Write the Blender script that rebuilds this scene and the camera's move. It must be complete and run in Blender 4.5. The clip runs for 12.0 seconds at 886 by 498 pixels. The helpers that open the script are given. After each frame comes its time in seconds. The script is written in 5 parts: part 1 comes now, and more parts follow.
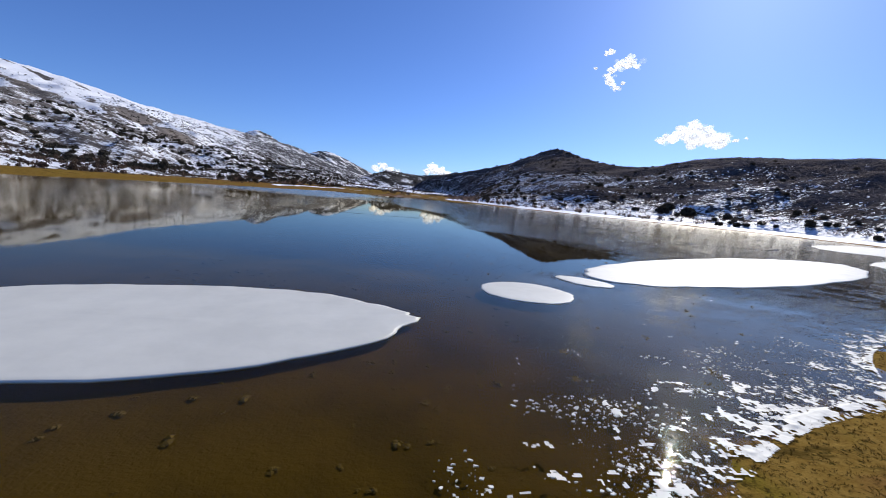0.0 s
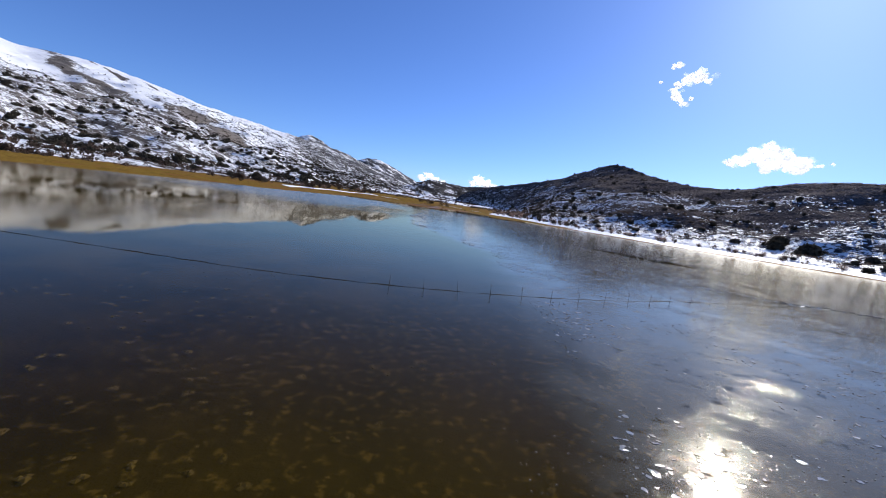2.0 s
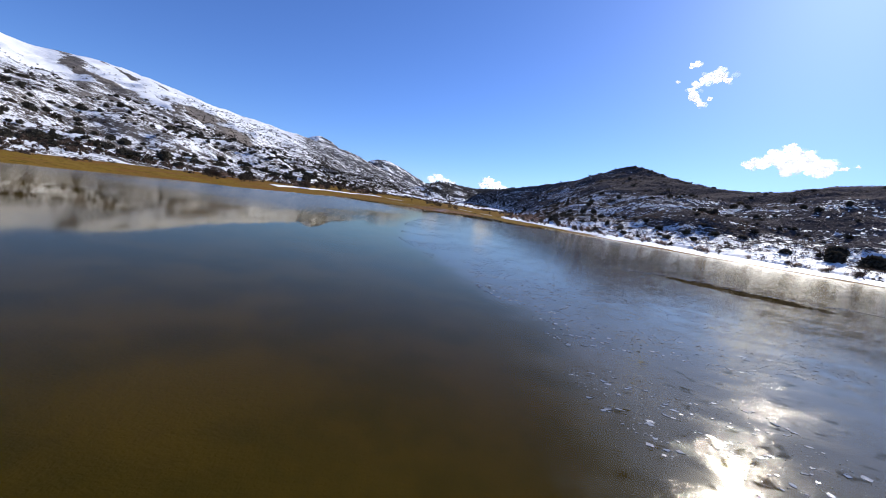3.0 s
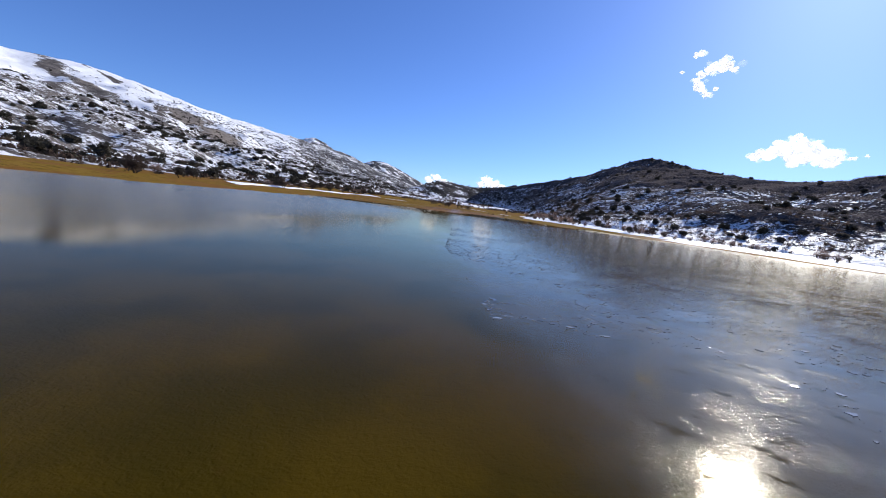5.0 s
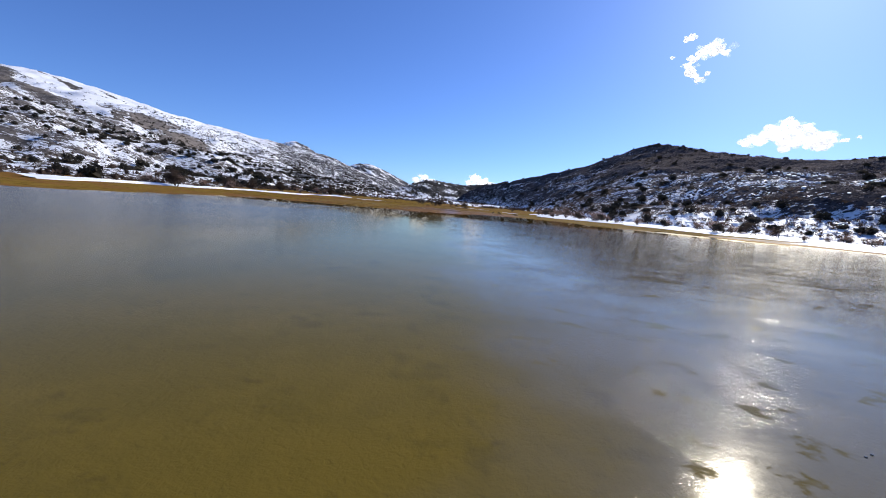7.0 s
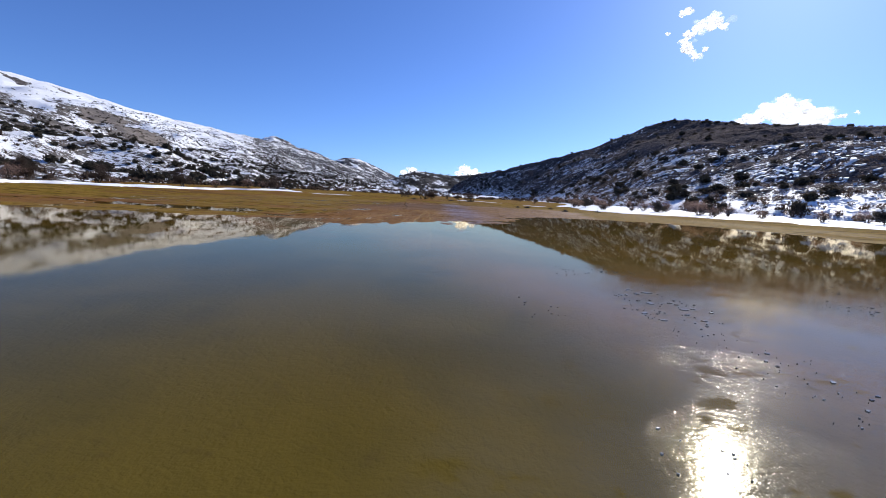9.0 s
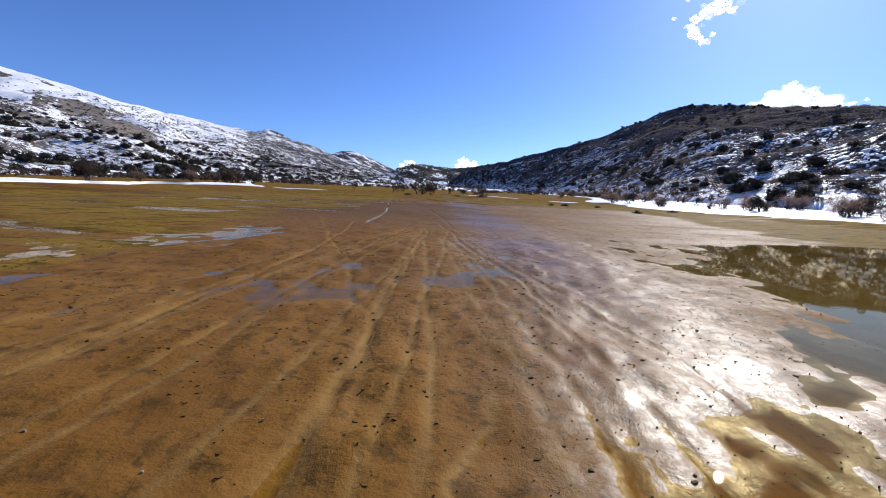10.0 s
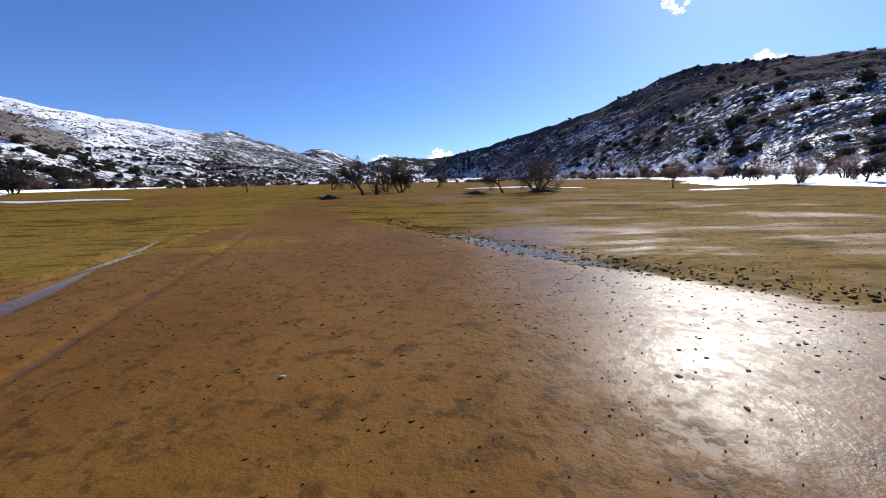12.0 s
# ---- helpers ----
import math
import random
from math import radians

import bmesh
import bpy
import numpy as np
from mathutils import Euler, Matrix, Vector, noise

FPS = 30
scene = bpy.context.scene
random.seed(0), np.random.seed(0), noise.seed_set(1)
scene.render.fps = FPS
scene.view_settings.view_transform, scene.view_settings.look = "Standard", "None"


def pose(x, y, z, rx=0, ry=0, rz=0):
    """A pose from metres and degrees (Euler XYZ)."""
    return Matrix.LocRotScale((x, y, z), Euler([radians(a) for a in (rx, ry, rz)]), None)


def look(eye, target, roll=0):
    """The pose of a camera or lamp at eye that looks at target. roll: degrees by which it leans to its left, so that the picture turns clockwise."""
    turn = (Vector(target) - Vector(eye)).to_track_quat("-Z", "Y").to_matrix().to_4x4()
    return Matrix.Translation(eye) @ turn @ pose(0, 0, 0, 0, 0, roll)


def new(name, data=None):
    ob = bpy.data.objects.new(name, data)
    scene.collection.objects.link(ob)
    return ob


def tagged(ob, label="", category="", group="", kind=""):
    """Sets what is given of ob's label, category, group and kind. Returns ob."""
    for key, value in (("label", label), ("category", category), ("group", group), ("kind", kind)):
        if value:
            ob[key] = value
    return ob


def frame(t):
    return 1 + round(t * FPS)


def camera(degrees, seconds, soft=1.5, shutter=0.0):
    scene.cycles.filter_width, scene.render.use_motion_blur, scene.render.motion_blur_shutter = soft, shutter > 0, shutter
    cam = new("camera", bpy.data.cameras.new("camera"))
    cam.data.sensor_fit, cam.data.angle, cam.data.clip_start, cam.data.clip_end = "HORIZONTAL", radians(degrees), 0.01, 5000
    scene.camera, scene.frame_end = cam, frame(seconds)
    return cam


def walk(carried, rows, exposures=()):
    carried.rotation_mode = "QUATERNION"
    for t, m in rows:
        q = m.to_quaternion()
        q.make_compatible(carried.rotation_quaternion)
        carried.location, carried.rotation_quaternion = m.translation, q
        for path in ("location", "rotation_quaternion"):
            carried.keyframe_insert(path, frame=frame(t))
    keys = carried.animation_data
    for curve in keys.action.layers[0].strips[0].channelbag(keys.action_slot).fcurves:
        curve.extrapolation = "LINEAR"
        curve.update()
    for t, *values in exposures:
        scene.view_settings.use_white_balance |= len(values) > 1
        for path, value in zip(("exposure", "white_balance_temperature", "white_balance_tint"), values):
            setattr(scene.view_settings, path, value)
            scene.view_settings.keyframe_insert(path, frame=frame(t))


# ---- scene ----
cam = camera(98.0, 12.0, soft=0.92)
# seconds, x, y, z, yaw, pitch, roll of the low, fast flight
PATH = [
    (0.0, 0.00, 0.00, 5.05, -4.59, -8.07, -5.30),
    (0.3, 1.13, 7.88, 5.18, -3.47, -7.88, -5.94),
    (0.6, 2.19, 15.51, 5.09, -2.36, -7.74, -6.47),
    (1.0, 3.12, 25.89, 4.97, -0.91, -7.50, -7.13),
    (1.5, 3.76, 39.01, 5.06, 0.70, -7.27, -7.93),
    (2.0, 4.50, 52.15, 5.70, 1.99, -7.15, -8.48),
    (2.5, 4.85, 65.02, 6.07, 2.91, -7.12, -8.75),
    (3.0, 4.46, 78.23, 6.24, 3.43, -7.11, -8.82),
    (5.0, -7.33, 129.15, 4.03, 3.00, -6.98, -7.42),
    (5.5, -8.55, 143.64, 3.57, 2.74, -6.94, -6.99),
    (6.0, -9.29, 158.84, 3.13, 2.46, -6.82, -6.63),
    (6.5, -9.88, 174.98, 2.86, 1.98, -6.78, -5.81),
    (7.0, -10.58, 191.88, 2.68, 1.38, -6.77, -4.94),
    (9.0, -13.95, 263.01, 2.35, -0.19, -7.77, -2.87),
    (9.5, -14.63, 280.47, 2.46, -0.27, -8.11, -2.74),
    (10.0, -14.94, 297.59, 2.59, -0.34, -8.76, -2.40),
    (10.5, -15.05, 314.81, 2.54, -0.37, -9.45, -2.19),
    (11.0, -15.55, 332.58, 2.41, -0.88, -10.02, -1.60),
    (11.5, -15.91, 351.11, 2.14, -2.55, -10.05, 0.15),
    (12.0, -15.95, 369.06, 2.12, -3.83, -9.85, 1.38),
]
EXPOSURES = [(0.0, -0.20), (0.5, -0.30), (1.0, -0.36), (1.5, -0.16), (2.0, -0.05), (2.5, 0.0), (12.0, 0.0)]
walk(cam, [(t, pose(x, y, z, 90 + pitch, roll, yaw)) for t, x, y, z, yaw, pitch, roll in PATH], EXPOSURES)

# ---------------------------------------------------------------- light
SUN_AZ, SUN_EL = 40.0, 31.2
world = bpy.data.worlds.new("sky")
scene.world = world
world.use_nodes = True
wn = world.node_tree.nodes
wl = world.node_tree.links
wn.clear()
w_out = wn.new("ShaderNodeOutputWorld")
w_bg = wn.new("ShaderNodeBackground")
w_sky = wn.new("ShaderNodeTexSky")
w_sky.sky_type, w_sky.sun_disc = "NISHITA", False
w_sky.sun_elevation, w_sky.sun_rotation = radians(SUN_EL), radians(SUN_AZ)
w_sky.altitude, w_sky.air_density, w_sky.dust_density, w_sky.ozone_density = 1200, 0.95, 0.8, 4.0
w_tint = wn.new("ShaderNodeMix")
w_tint.data_type, w_tint.blend_type = "RGBA", "MULTIPLY"
w_tint.inputs["Factor"].default_value = 1.0
w_tint.inputs[7].default_value = (0.69, 0.90, 1.36, 1)
wl.new(w_sky.outputs[0], w_tint.inputs[6])
wl.new(w_tint.outputs[2], w_bg.inputs[0])
wl.new(w_bg.outputs[0], w_out.inputs[0])
w_bg.inputs[1].default_value = 0.114
sun_data = bpy.data.lights.new("sun", "SUN")
sun_data.energy, sun_data.angle, sun_data.color = 5.0, radians(0.6), (1.0, 0.96, 0.90)
sun = new("sun", sun_data)
sun_dir = Vector((math.sin(radians(SUN_AZ)) * math.cos(radians(SUN_EL)), math.cos(radians(SUN_AZ)) * math.cos(radians(SUN_EL)), math.sin(radians(SUN_EL))))
sun.matrix_world = look(sun_dir * 100, (0, 0, 0))
scene.view_settings.exposure = 0.0


# ---------------------------------------------------------------- noise in plain numbers
def lattice(ix, iy, seed):
    h = (ix.astype(np.int64) * 374761393 + iy.astype(np.int64) * 668265263 + seed * 974634777) & 0xFFFFFFFF
    h = ((h ^ (h >> 13)) * 1274126177) & 0xFFFFFFFF
    return ((h ^ (h >> 16)) & 0xFFFF) / 65535.0


def vnoise(x, y, seed=0):
    """Smooth value noise, -1 to 1, one bump a unit."""
    ix, iy = np.floor(x), np.floor(y)
    fx, fy = x - ix, y - iy
    fx, fy = fx * fx * (3 - 2 * fx), fy * fy * (3 - 2 * fy)
    a, b = lattice(ix, iy, seed), lattice(ix + 1, iy, seed)
    c, d = lattice(ix, iy + 1, seed), lattice(ix + 1, iy + 1, seed)
    return 2 * ((a * (1 - fx) + b * fx) * (1 - fy) + (c * (1 - fx) + d * fx) * fy) - 1


def fbm(x, y, seed=0, octaves=4, gain=0.5):
    out, amp = 0, 1.0
    for o in range(octaves):
        out = out + amp * vnoise(x * 2 ** o + 17.3 * o, y * 2 ** o - 9.1 * o, seed + o)
        amp *= gain
    return out


def smooth(a, b, x):
    t = np.clip((x - a) / (b - a), 0, 1)
    return t * t * (3 - 2 * t)


# ---------------------------------------------------------------- materials
class Nodes:
    """A short hand for building a node material."""

    def __init__(self, name):
        self.mat = bpy.data.materials.new(name)
        self.mat.use_nodes = True
        self.tree = self.mat.node_tree
        self.tree.nodes.clear()
        self.out = self.add("ShaderNodeOutputMaterial")

    def add(self, kind, **values):
        node = self.tree.nodes.new(kind)
        for key, value in values.items():
            if key == "op":
                node.operation = value
            elif key == "blend":
                node.data_type, node.blend_type = "RGBA", value
        return node

    def put(self, socket, value):
        if isinstance(value, bpy.types.NodeSocket):
            self.tree.links.new(value, socket)
        elif isinstance(value, tuple) and len(value) == 3 and socket.type == "RGBA":
            socket.default_value = (*value, 1)
        else:
            socket.default_value = value

    def math(self, op, a, b=0.0, clamp=False):
        n = self.add("ShaderNodeMath", op=op)
        n.use_clamp = clamp
        self.put(n.inputs[0], a)
        self.put(n.inputs[1], b)
        return n.outputs[0]

    def mix(self, fac, a, b, blend="MIX"):
        n = self.add("ShaderNodeMix", blend=blend)
        self.put(n.inputs["Factor"], fac)
        self.put(n.inputs[6], a)
        self.put(n.inputs[7], b)
        return n.outputs[2]

    def step(self, a, b, value, to0=0.0, to1=1.0):
        n = self.add("ShaderNodeMapRange")
        n.interpolation_type = "SMOOTHSTEP"
        for i, v in enumerate((value, a, b, to0, to1)):
            self.put(n.inputs[i], v)
        return n.outputs[0]

    def where(self, scale=(1, 1, 1), turn=0.0):
        g = self.add("ShaderNodeNewGeometry")
        m = self.add("ShaderNodeMapping")
        self.put(m.inputs[0], g.outputs["Position"])
        m.inputs["Scale"].default_value = scale
        m.inputs["Rotation"].default_value = (0, 0, turn)
        return m.outputs[0]

    def axes(self):
        g = self.add("ShaderNodeNewGeometry")
        s = self.add("ShaderNodeSeparateXYZ")
        self.put(s.inputs[0], g.outputs["Position"])
        return s.outputs

    def island(self):
        return self.add("ShaderNodeNewGeometry").outputs["Random Per Island"]

    def random(self):
        return self.add("ShaderNodeObjectInfo").outputs["Random"]

    def noise(self, at, scale, detail=4.0, rough=0.55):
        n = self.add("ShaderNodeTexNoise")
        self.put(n.inputs["Vector"], at)
        n.inputs["Scale"].default_value, n.inputs["Detail"].default_value, n.inputs["Roughness"].default_value = scale, detail, rough
        return n.outputs["Fac"]

    def bump(self, height, strength, distance):
        n = self.add("ShaderNodeBump")
        self.put(n.inputs["Height"], height)
        n.inputs["Strength"].default_value, n.inputs["Distance"].default_value = strength, distance
        return n.outputs[0]

    def surface(self, colour, rough=0.8, normal=None, spec=0.3, **more):
        b = self.add("ShaderNodeBsdfPrincipled")
        self.put(b.inputs["Base Color"], colour)
        self.put(b.inputs["Roughness"], rough)
        self.put(b.inputs["Specular IOR Level"], spec)
        if normal is not None:
            self.put(b.inputs["Normal"], normal)
        for key, value in more.items():
            self.put(b.inputs[key.replace("_", " ")], value)
        self.tree.links.new(b.outputs[0], self.out.inputs[0])
        return self.mat


def hill_material(name, rock_a, rock_b, top, stops, tilt=1.5, weights=(0.32, 0.30, 0.38), streaks=0.0, grain=1.0, relief=(0.7, 1.0), fields=False):
    """Scrub and rock with patches of snow; stops: height (0 to 1 of top) and how much snow lies there (0 to 1)."""
    n = Nodes(name)
    x, y, z = n.axes()
    flat = n.where((0.5, 1, tilt))
    big = n.noise(flat, 0.016, 5, 0.6)
    mid = n.noise(flat, 0.09 * grain, 5, 0.65)
    fine = n.noise(flat, 0.46 * grain, 4, 0.72)
    ramp = n.add("ShaderNodeValToRGB")
    n.put(ramp.inputs[0], n.math("DIVIDE", z, top))
    el = ramp.color_ramp.elements
    while len(el) < len(stops):
        el.new(0.5)
    for e, (at, v) in zip(el, stops):
        e.position, e.color = at, (v, v, v, 1)
    lies = ramp.outputs[0]
    if fields:
        lies = n.add("ShaderNodeAttribute")
        lies.attribute_name = "snow"
        lies = lies.outputs["Fac"]
    a, b, c = weights
    lump = n.math("ADD", n.math("ADD", n.math("MULTIPLY", big, a), n.math("MULTIPLY", mid, b)), n.math("MULTIPLY", fine, c))
    if streaks:
        gully = n.noise(n.where((0.22, 1.0, 0.5), 0.35), 0.030, 6, 0.7)
        lump = n.math("ADD", lump, n.math("MULTIPLY", n.math("SUBTRACT", gully, 0.5), streaks))
    level = n.math("SUBTRACT", lump, n.math("SUBTRACT", 0.66, n.math("MULTIPLY", lies, 0.32)))
    snow = n.step(-0.006, 0.012, level)
    rock = n.mix(n.step(0.35, 0.65, n.noise(flat, 0.25 * grain, 5, 0.7)), rock_a, rock_b)
    rock = n.mix(n.step(0.42, 0.66, n.noise(flat, 0.03, 4, 0.65)), rock, tuple(v * 1.5 for v in rock_a))
    rock = n.mix(n.step(0.52, 0.62, n.noise(flat, 0.9 * grain, 4, 0.7)), rock, tuple(v * 0.45 for v in rock_b))
    if fields:
        gravel = n.add("ShaderNodeAttribute")
        gravel.attribute_name = "gravel"
        scree = n.mix(n.step(0.40, 0.60, n.noise(flat, 0.12, 5, 0.7)), (0.250, 0.215, 0.185), (0.165, 0.142, 0.126))
        rock = n.mix(n.step(0.25, 0.6, gravel.outputs["Fac"]), rock, scree)
        # grey tone of the far tail: partly rock, partly distance haze in the colour
        grey = n.add("ShaderNodeAttribute")
        grey.attribute_name = "grey"
        rock = n.mix(n.math("MULTIPLY", grey.outputs["Fac"], 0.8), rock, n.mix(n.step(0.42, 0.58, n.noise(flat, 0.10, 5, 0.7)), (0.060, 0.060, 0.064), (0.125, 0.124, 0.128)))
    colour = n.mix(snow, rock, (0.90, 0.90, 0.90))
    return n.surface(colour, n.math("SUBTRACT", 0.9, n.math("MULTIPLY", snow, 0.28)), n.bump(n.math("ADD", n.noise(flat, relief[0], 5, 0.7), n.math("MULTIPLY", snow, 0.2)), 0.8, relief[1]), n.math("MULTIPLY", snow, 0.8))


def plain_material(name, a, b, scale, rough=0.8, bump=0.3, depth=0.02, spec=0.3):
    n = Nodes(name)
    at = n.where()
    f = n.step(0.3, 0.7, n.noise(at, scale, 5, 0.65))
    g = n.noise(at, scale * 7, 4, 0.6)
    colour = n.mix(n.step(0.35, 0.7, g), n.mix(f, a, b), tuple(v * 0.7 for v in a))
    return n.surface(colour, rough, n.bump(g, bump, depth), spec)


def ground_material():
    """Lake bed, wet brown mud worn by tracks, olive turf."""
    n = Nodes("valley floor")
    at = n.where()
    x, y, z = n.axes()
    streak = n.where((1.0, 0.45, 1.0), 0.15)
    across = n.where((0.30, 1.0, 1.0), -0.12)
    big = n.noise(at, 0.035, 4, 0.6)
    mid = n.noise(streak, 0.35, 5, 0.65)
    fine = n.noise(at, 2.6, 5, 0.7)
    grain = n.noise(at, 11.0, 4, 0.7)
    worn = n.add("ShaderNodeAttribute")
    worn.attribute_name = "track"
    worn = worn.outputs["Fac"]
    mud = n.mix(n.step(0.35, 0.65, mid), (0.172, 0.074, 0.012), (0.225, 0.105, 0.021))
    mud = n.mix(n.step(0.50, 0.66, fine), mud, (0.100, 0.048, 0.009))
    hoof = n.step(0.62, 0.70, n.noise(n.where((1, 0.8, 1), 0.4), 6.5, 1.2, 0.5))
    mud = n.mix(n.math("MULTIPLY", hoof, n.step(0.40, 0.62, n.noise(at, 0.5, 4, 0.6), 0.25, 0.75)), mud, (0.072, 0.037, 0.010))
    soaked = n.math("MULTIPLY", n.math("MULTIPLY", n.step(328, 350, n.math("ADD", y, n.math("MULTIPLY", mid, 20.0))), n.step(370, 361, y, 0.25, 1.0)), n.step(-6, -12, x))
    mud = n.mix(n.math("MULTIPLY", soaked, 0.62), mud, (0.078, 0.034, 0.006))
    mud = n.mix(n.math("MULTIPLY", worn, n.step(0.3, 0.6, n.noise(at, 1.7, 4, 0.7), 0.20, 0.60)), mud, (0.330, 0.205, 0.066))
    turf = n.mix(n.step(0.35, 0.65, fine), (0.205, 0.118, 0.022), (0.260, 0.158, 0.034))
    turf = n.mix(n.step(0.5, 0.7, mid), turf, (0.175, 0.124, 0.014))
    turf = n.mix(n.step(0.50, 0.62, n.noise(across, 0.9, 5, 0.7)), turf, (0.092, 0.056, 0.010))
    turf = n.mix(n.step(0.54, 0.66, n.noise(at, 6.0, 4, 0.7)), turf, (0.066, 0.044, 0.008))
    beyond = n.math("SUBTRACT", y, n.math("ADD", 369.0, n.math("MULTIPLY", n.math("MAXIMUM", n.math("SUBTRACT", -7.0, x), 0.0), 1.75)))
    lie = n.math("ADD", big, n.step(200, 100, y, -0.16, 0.25))
    lie = n.math("ADD", lie, n.math("MULTIPLY", n.step(-2.0, 3.0, beyond), n.step(352, 366, y, 0.0, 0.23)))
    lie = n.math("ADD", lie, n.math("MULTIPLY", n.step(4, 12, n.math("SUBTRACT", x, n.math("MULTIPLY", n.math("SUBTRACT", y, 320.0), 0.25))), n.step(292, 300, y, 0.0, 0.34)))
    lie = n.math("ADD", lie, n.math("MULTIPLY", n.step(-24, -27, x), n.step(300, 345, y, 0.20, 0.24)))
    grown = n.step(0.46, 0.58, n.math("ADD", lie, n.math("MULTIPLY", n.math("SUBTRACT", n.noise(across, 0.3, 5, 0.65), 0.5), 0.75)))
    land = n.mix(grown, mud, turf)
    blot = n.noise(at, 0.22, 5, 0.65)
    shallow = n.mix(n.step(0.4, 0.62, blot), (0.285, 0.140, 0.022), (0.200, 0.105, 0.016))
    shallow = n.mix(n.step(0.56, 0.70, n.noise(at, 4.2, 4, 0.7)), shallow, (0.130, 0.070, 0.013))
    shallow = n.mix(n.math("MULTIPLY", worn, 0.50), shallow, (0.330, 0.205, 0.060))
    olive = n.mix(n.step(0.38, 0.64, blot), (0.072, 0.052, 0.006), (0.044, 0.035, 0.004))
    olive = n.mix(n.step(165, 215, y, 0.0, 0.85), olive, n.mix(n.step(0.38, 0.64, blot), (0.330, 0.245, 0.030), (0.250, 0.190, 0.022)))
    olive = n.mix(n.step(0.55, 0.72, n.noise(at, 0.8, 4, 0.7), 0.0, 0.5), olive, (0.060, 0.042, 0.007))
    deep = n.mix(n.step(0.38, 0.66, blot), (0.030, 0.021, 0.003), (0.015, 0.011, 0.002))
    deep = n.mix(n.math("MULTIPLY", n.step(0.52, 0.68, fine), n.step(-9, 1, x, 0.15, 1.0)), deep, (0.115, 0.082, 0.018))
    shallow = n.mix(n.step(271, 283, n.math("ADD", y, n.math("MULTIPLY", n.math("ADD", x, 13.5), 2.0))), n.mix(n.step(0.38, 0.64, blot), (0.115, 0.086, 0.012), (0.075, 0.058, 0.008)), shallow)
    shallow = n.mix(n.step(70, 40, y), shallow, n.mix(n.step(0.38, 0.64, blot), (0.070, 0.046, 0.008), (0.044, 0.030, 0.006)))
    # bed colours darken with depth in place of light lost in the water
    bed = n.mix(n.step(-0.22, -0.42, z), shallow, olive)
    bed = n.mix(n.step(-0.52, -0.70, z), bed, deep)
    bed = n.mix(n.step(0.58, 0.72, fine), bed, n.mix(0.5, bed, (0.060, 0.036, 0.010)))
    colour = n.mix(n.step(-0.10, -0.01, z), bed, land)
    film = n.math("ADD", n.noise(across, 0.22, 5, 0.7), n.step(-17, -8, x, -0.06, 0.05))
    film = n.math("ADD", film, n.math("ADD", n.step(0.12, 0.02, z, -0.03, 0.05), n.math("MULTIPLY", worn, 0.05)))
    film = n.math("MULTIPLY", n.step(0.40, 0.68, film), n.math("MULTIPLY", n.step(432, 412, y), n.step(0.60, 0.34, z)))
    sodden = n.math("MULTIPLY", n.step(-15.8, -12.0, n.math("ADD", n.math("ADD", x, n.step(360, 368, y, 0.0, 0.5)), n.math("MULTIPLY", n.math("SUBTRACT", mid, 0.5), 4.0))), n.math("MULTIPLY", n.step(420, 385, y), n.math("MAXIMUM", n.step(-10.5, -5.5, x, 1.0, 0.30), n.step(348, 360, y, 0.0, 0.34))))
    dried = n.math("MULTIPLY", n.step(362, 355, n.math("ADD", y, n.math("ADD", n.math("MULTIPLY", x, 1.6), n.math("ADD", 20.0, n.math("MULTIPLY", n.math("SUBTRACT", mid, 0.5), 6.0))))), n.step(334, 342, y))
    sodden = n.math("MULTIPLY", sodden, n.math("SUBTRACT", 1.0, n.math("MULTIPLY", dried, n.step(0.42, 0.60, n.noise(across, 0.8, 5, 0.7), 0.60, 0.12))))
    speck = n.step(0.62, 0.42, n.noise(at, 6.0, 5, 0.75), 0.78, 1.0)
    wet = n.math("MULTIPLY", n.math("ADD", n.math("MULTIPLY", film, 0.26), n.math("MULTIPLY", sodden, 0.76)), speck)
    wet = n.math("MULTIPLY", wet, n.math("MULTIPLY", n.step(270, 286, y), n.math("SUBTRACT", 1.0, n.math("MULTIPLY", grown, 0.70))))
    wet = n.math("MAXIMUM", wet, n.math("MULTIPLY", n.step(0.20, 0.02, z), n.step(262, 280, y, 0.0, 0.30)))
    rough = n.math("SUBTRACT", 0.90, n.math("MULTIPLY", wet, 0.56))
    spec = n.math("MULTIPLY", n.math("MULTIPLY", n.math("ADD", 0.05, n.math("MULTIPLY", wet, 0.16)), n.math("SUBTRACT", 1.0, n.math("MULTIPLY", grown, 0.85))), n.step(-0.03, 0.0, z))
    height = n.math("ADD", n.math("MULTIPLY", n.math("SUBTRACT", fine, n.math("MULTIPLY", hoof, 0.10)), n.math("MAXIMUM", 0.10, n.math("SUBTRACT", 1.0, n.math("MULTIPLY", wet, 1.5)))), n.math("MULTIPLY", grain, n.math("MAXIMUM", 0.22, n.math("SUBTRACT", 0.5, n.math("MULTIPLY", wet, 0.5)))))
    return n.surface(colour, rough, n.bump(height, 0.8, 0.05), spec)


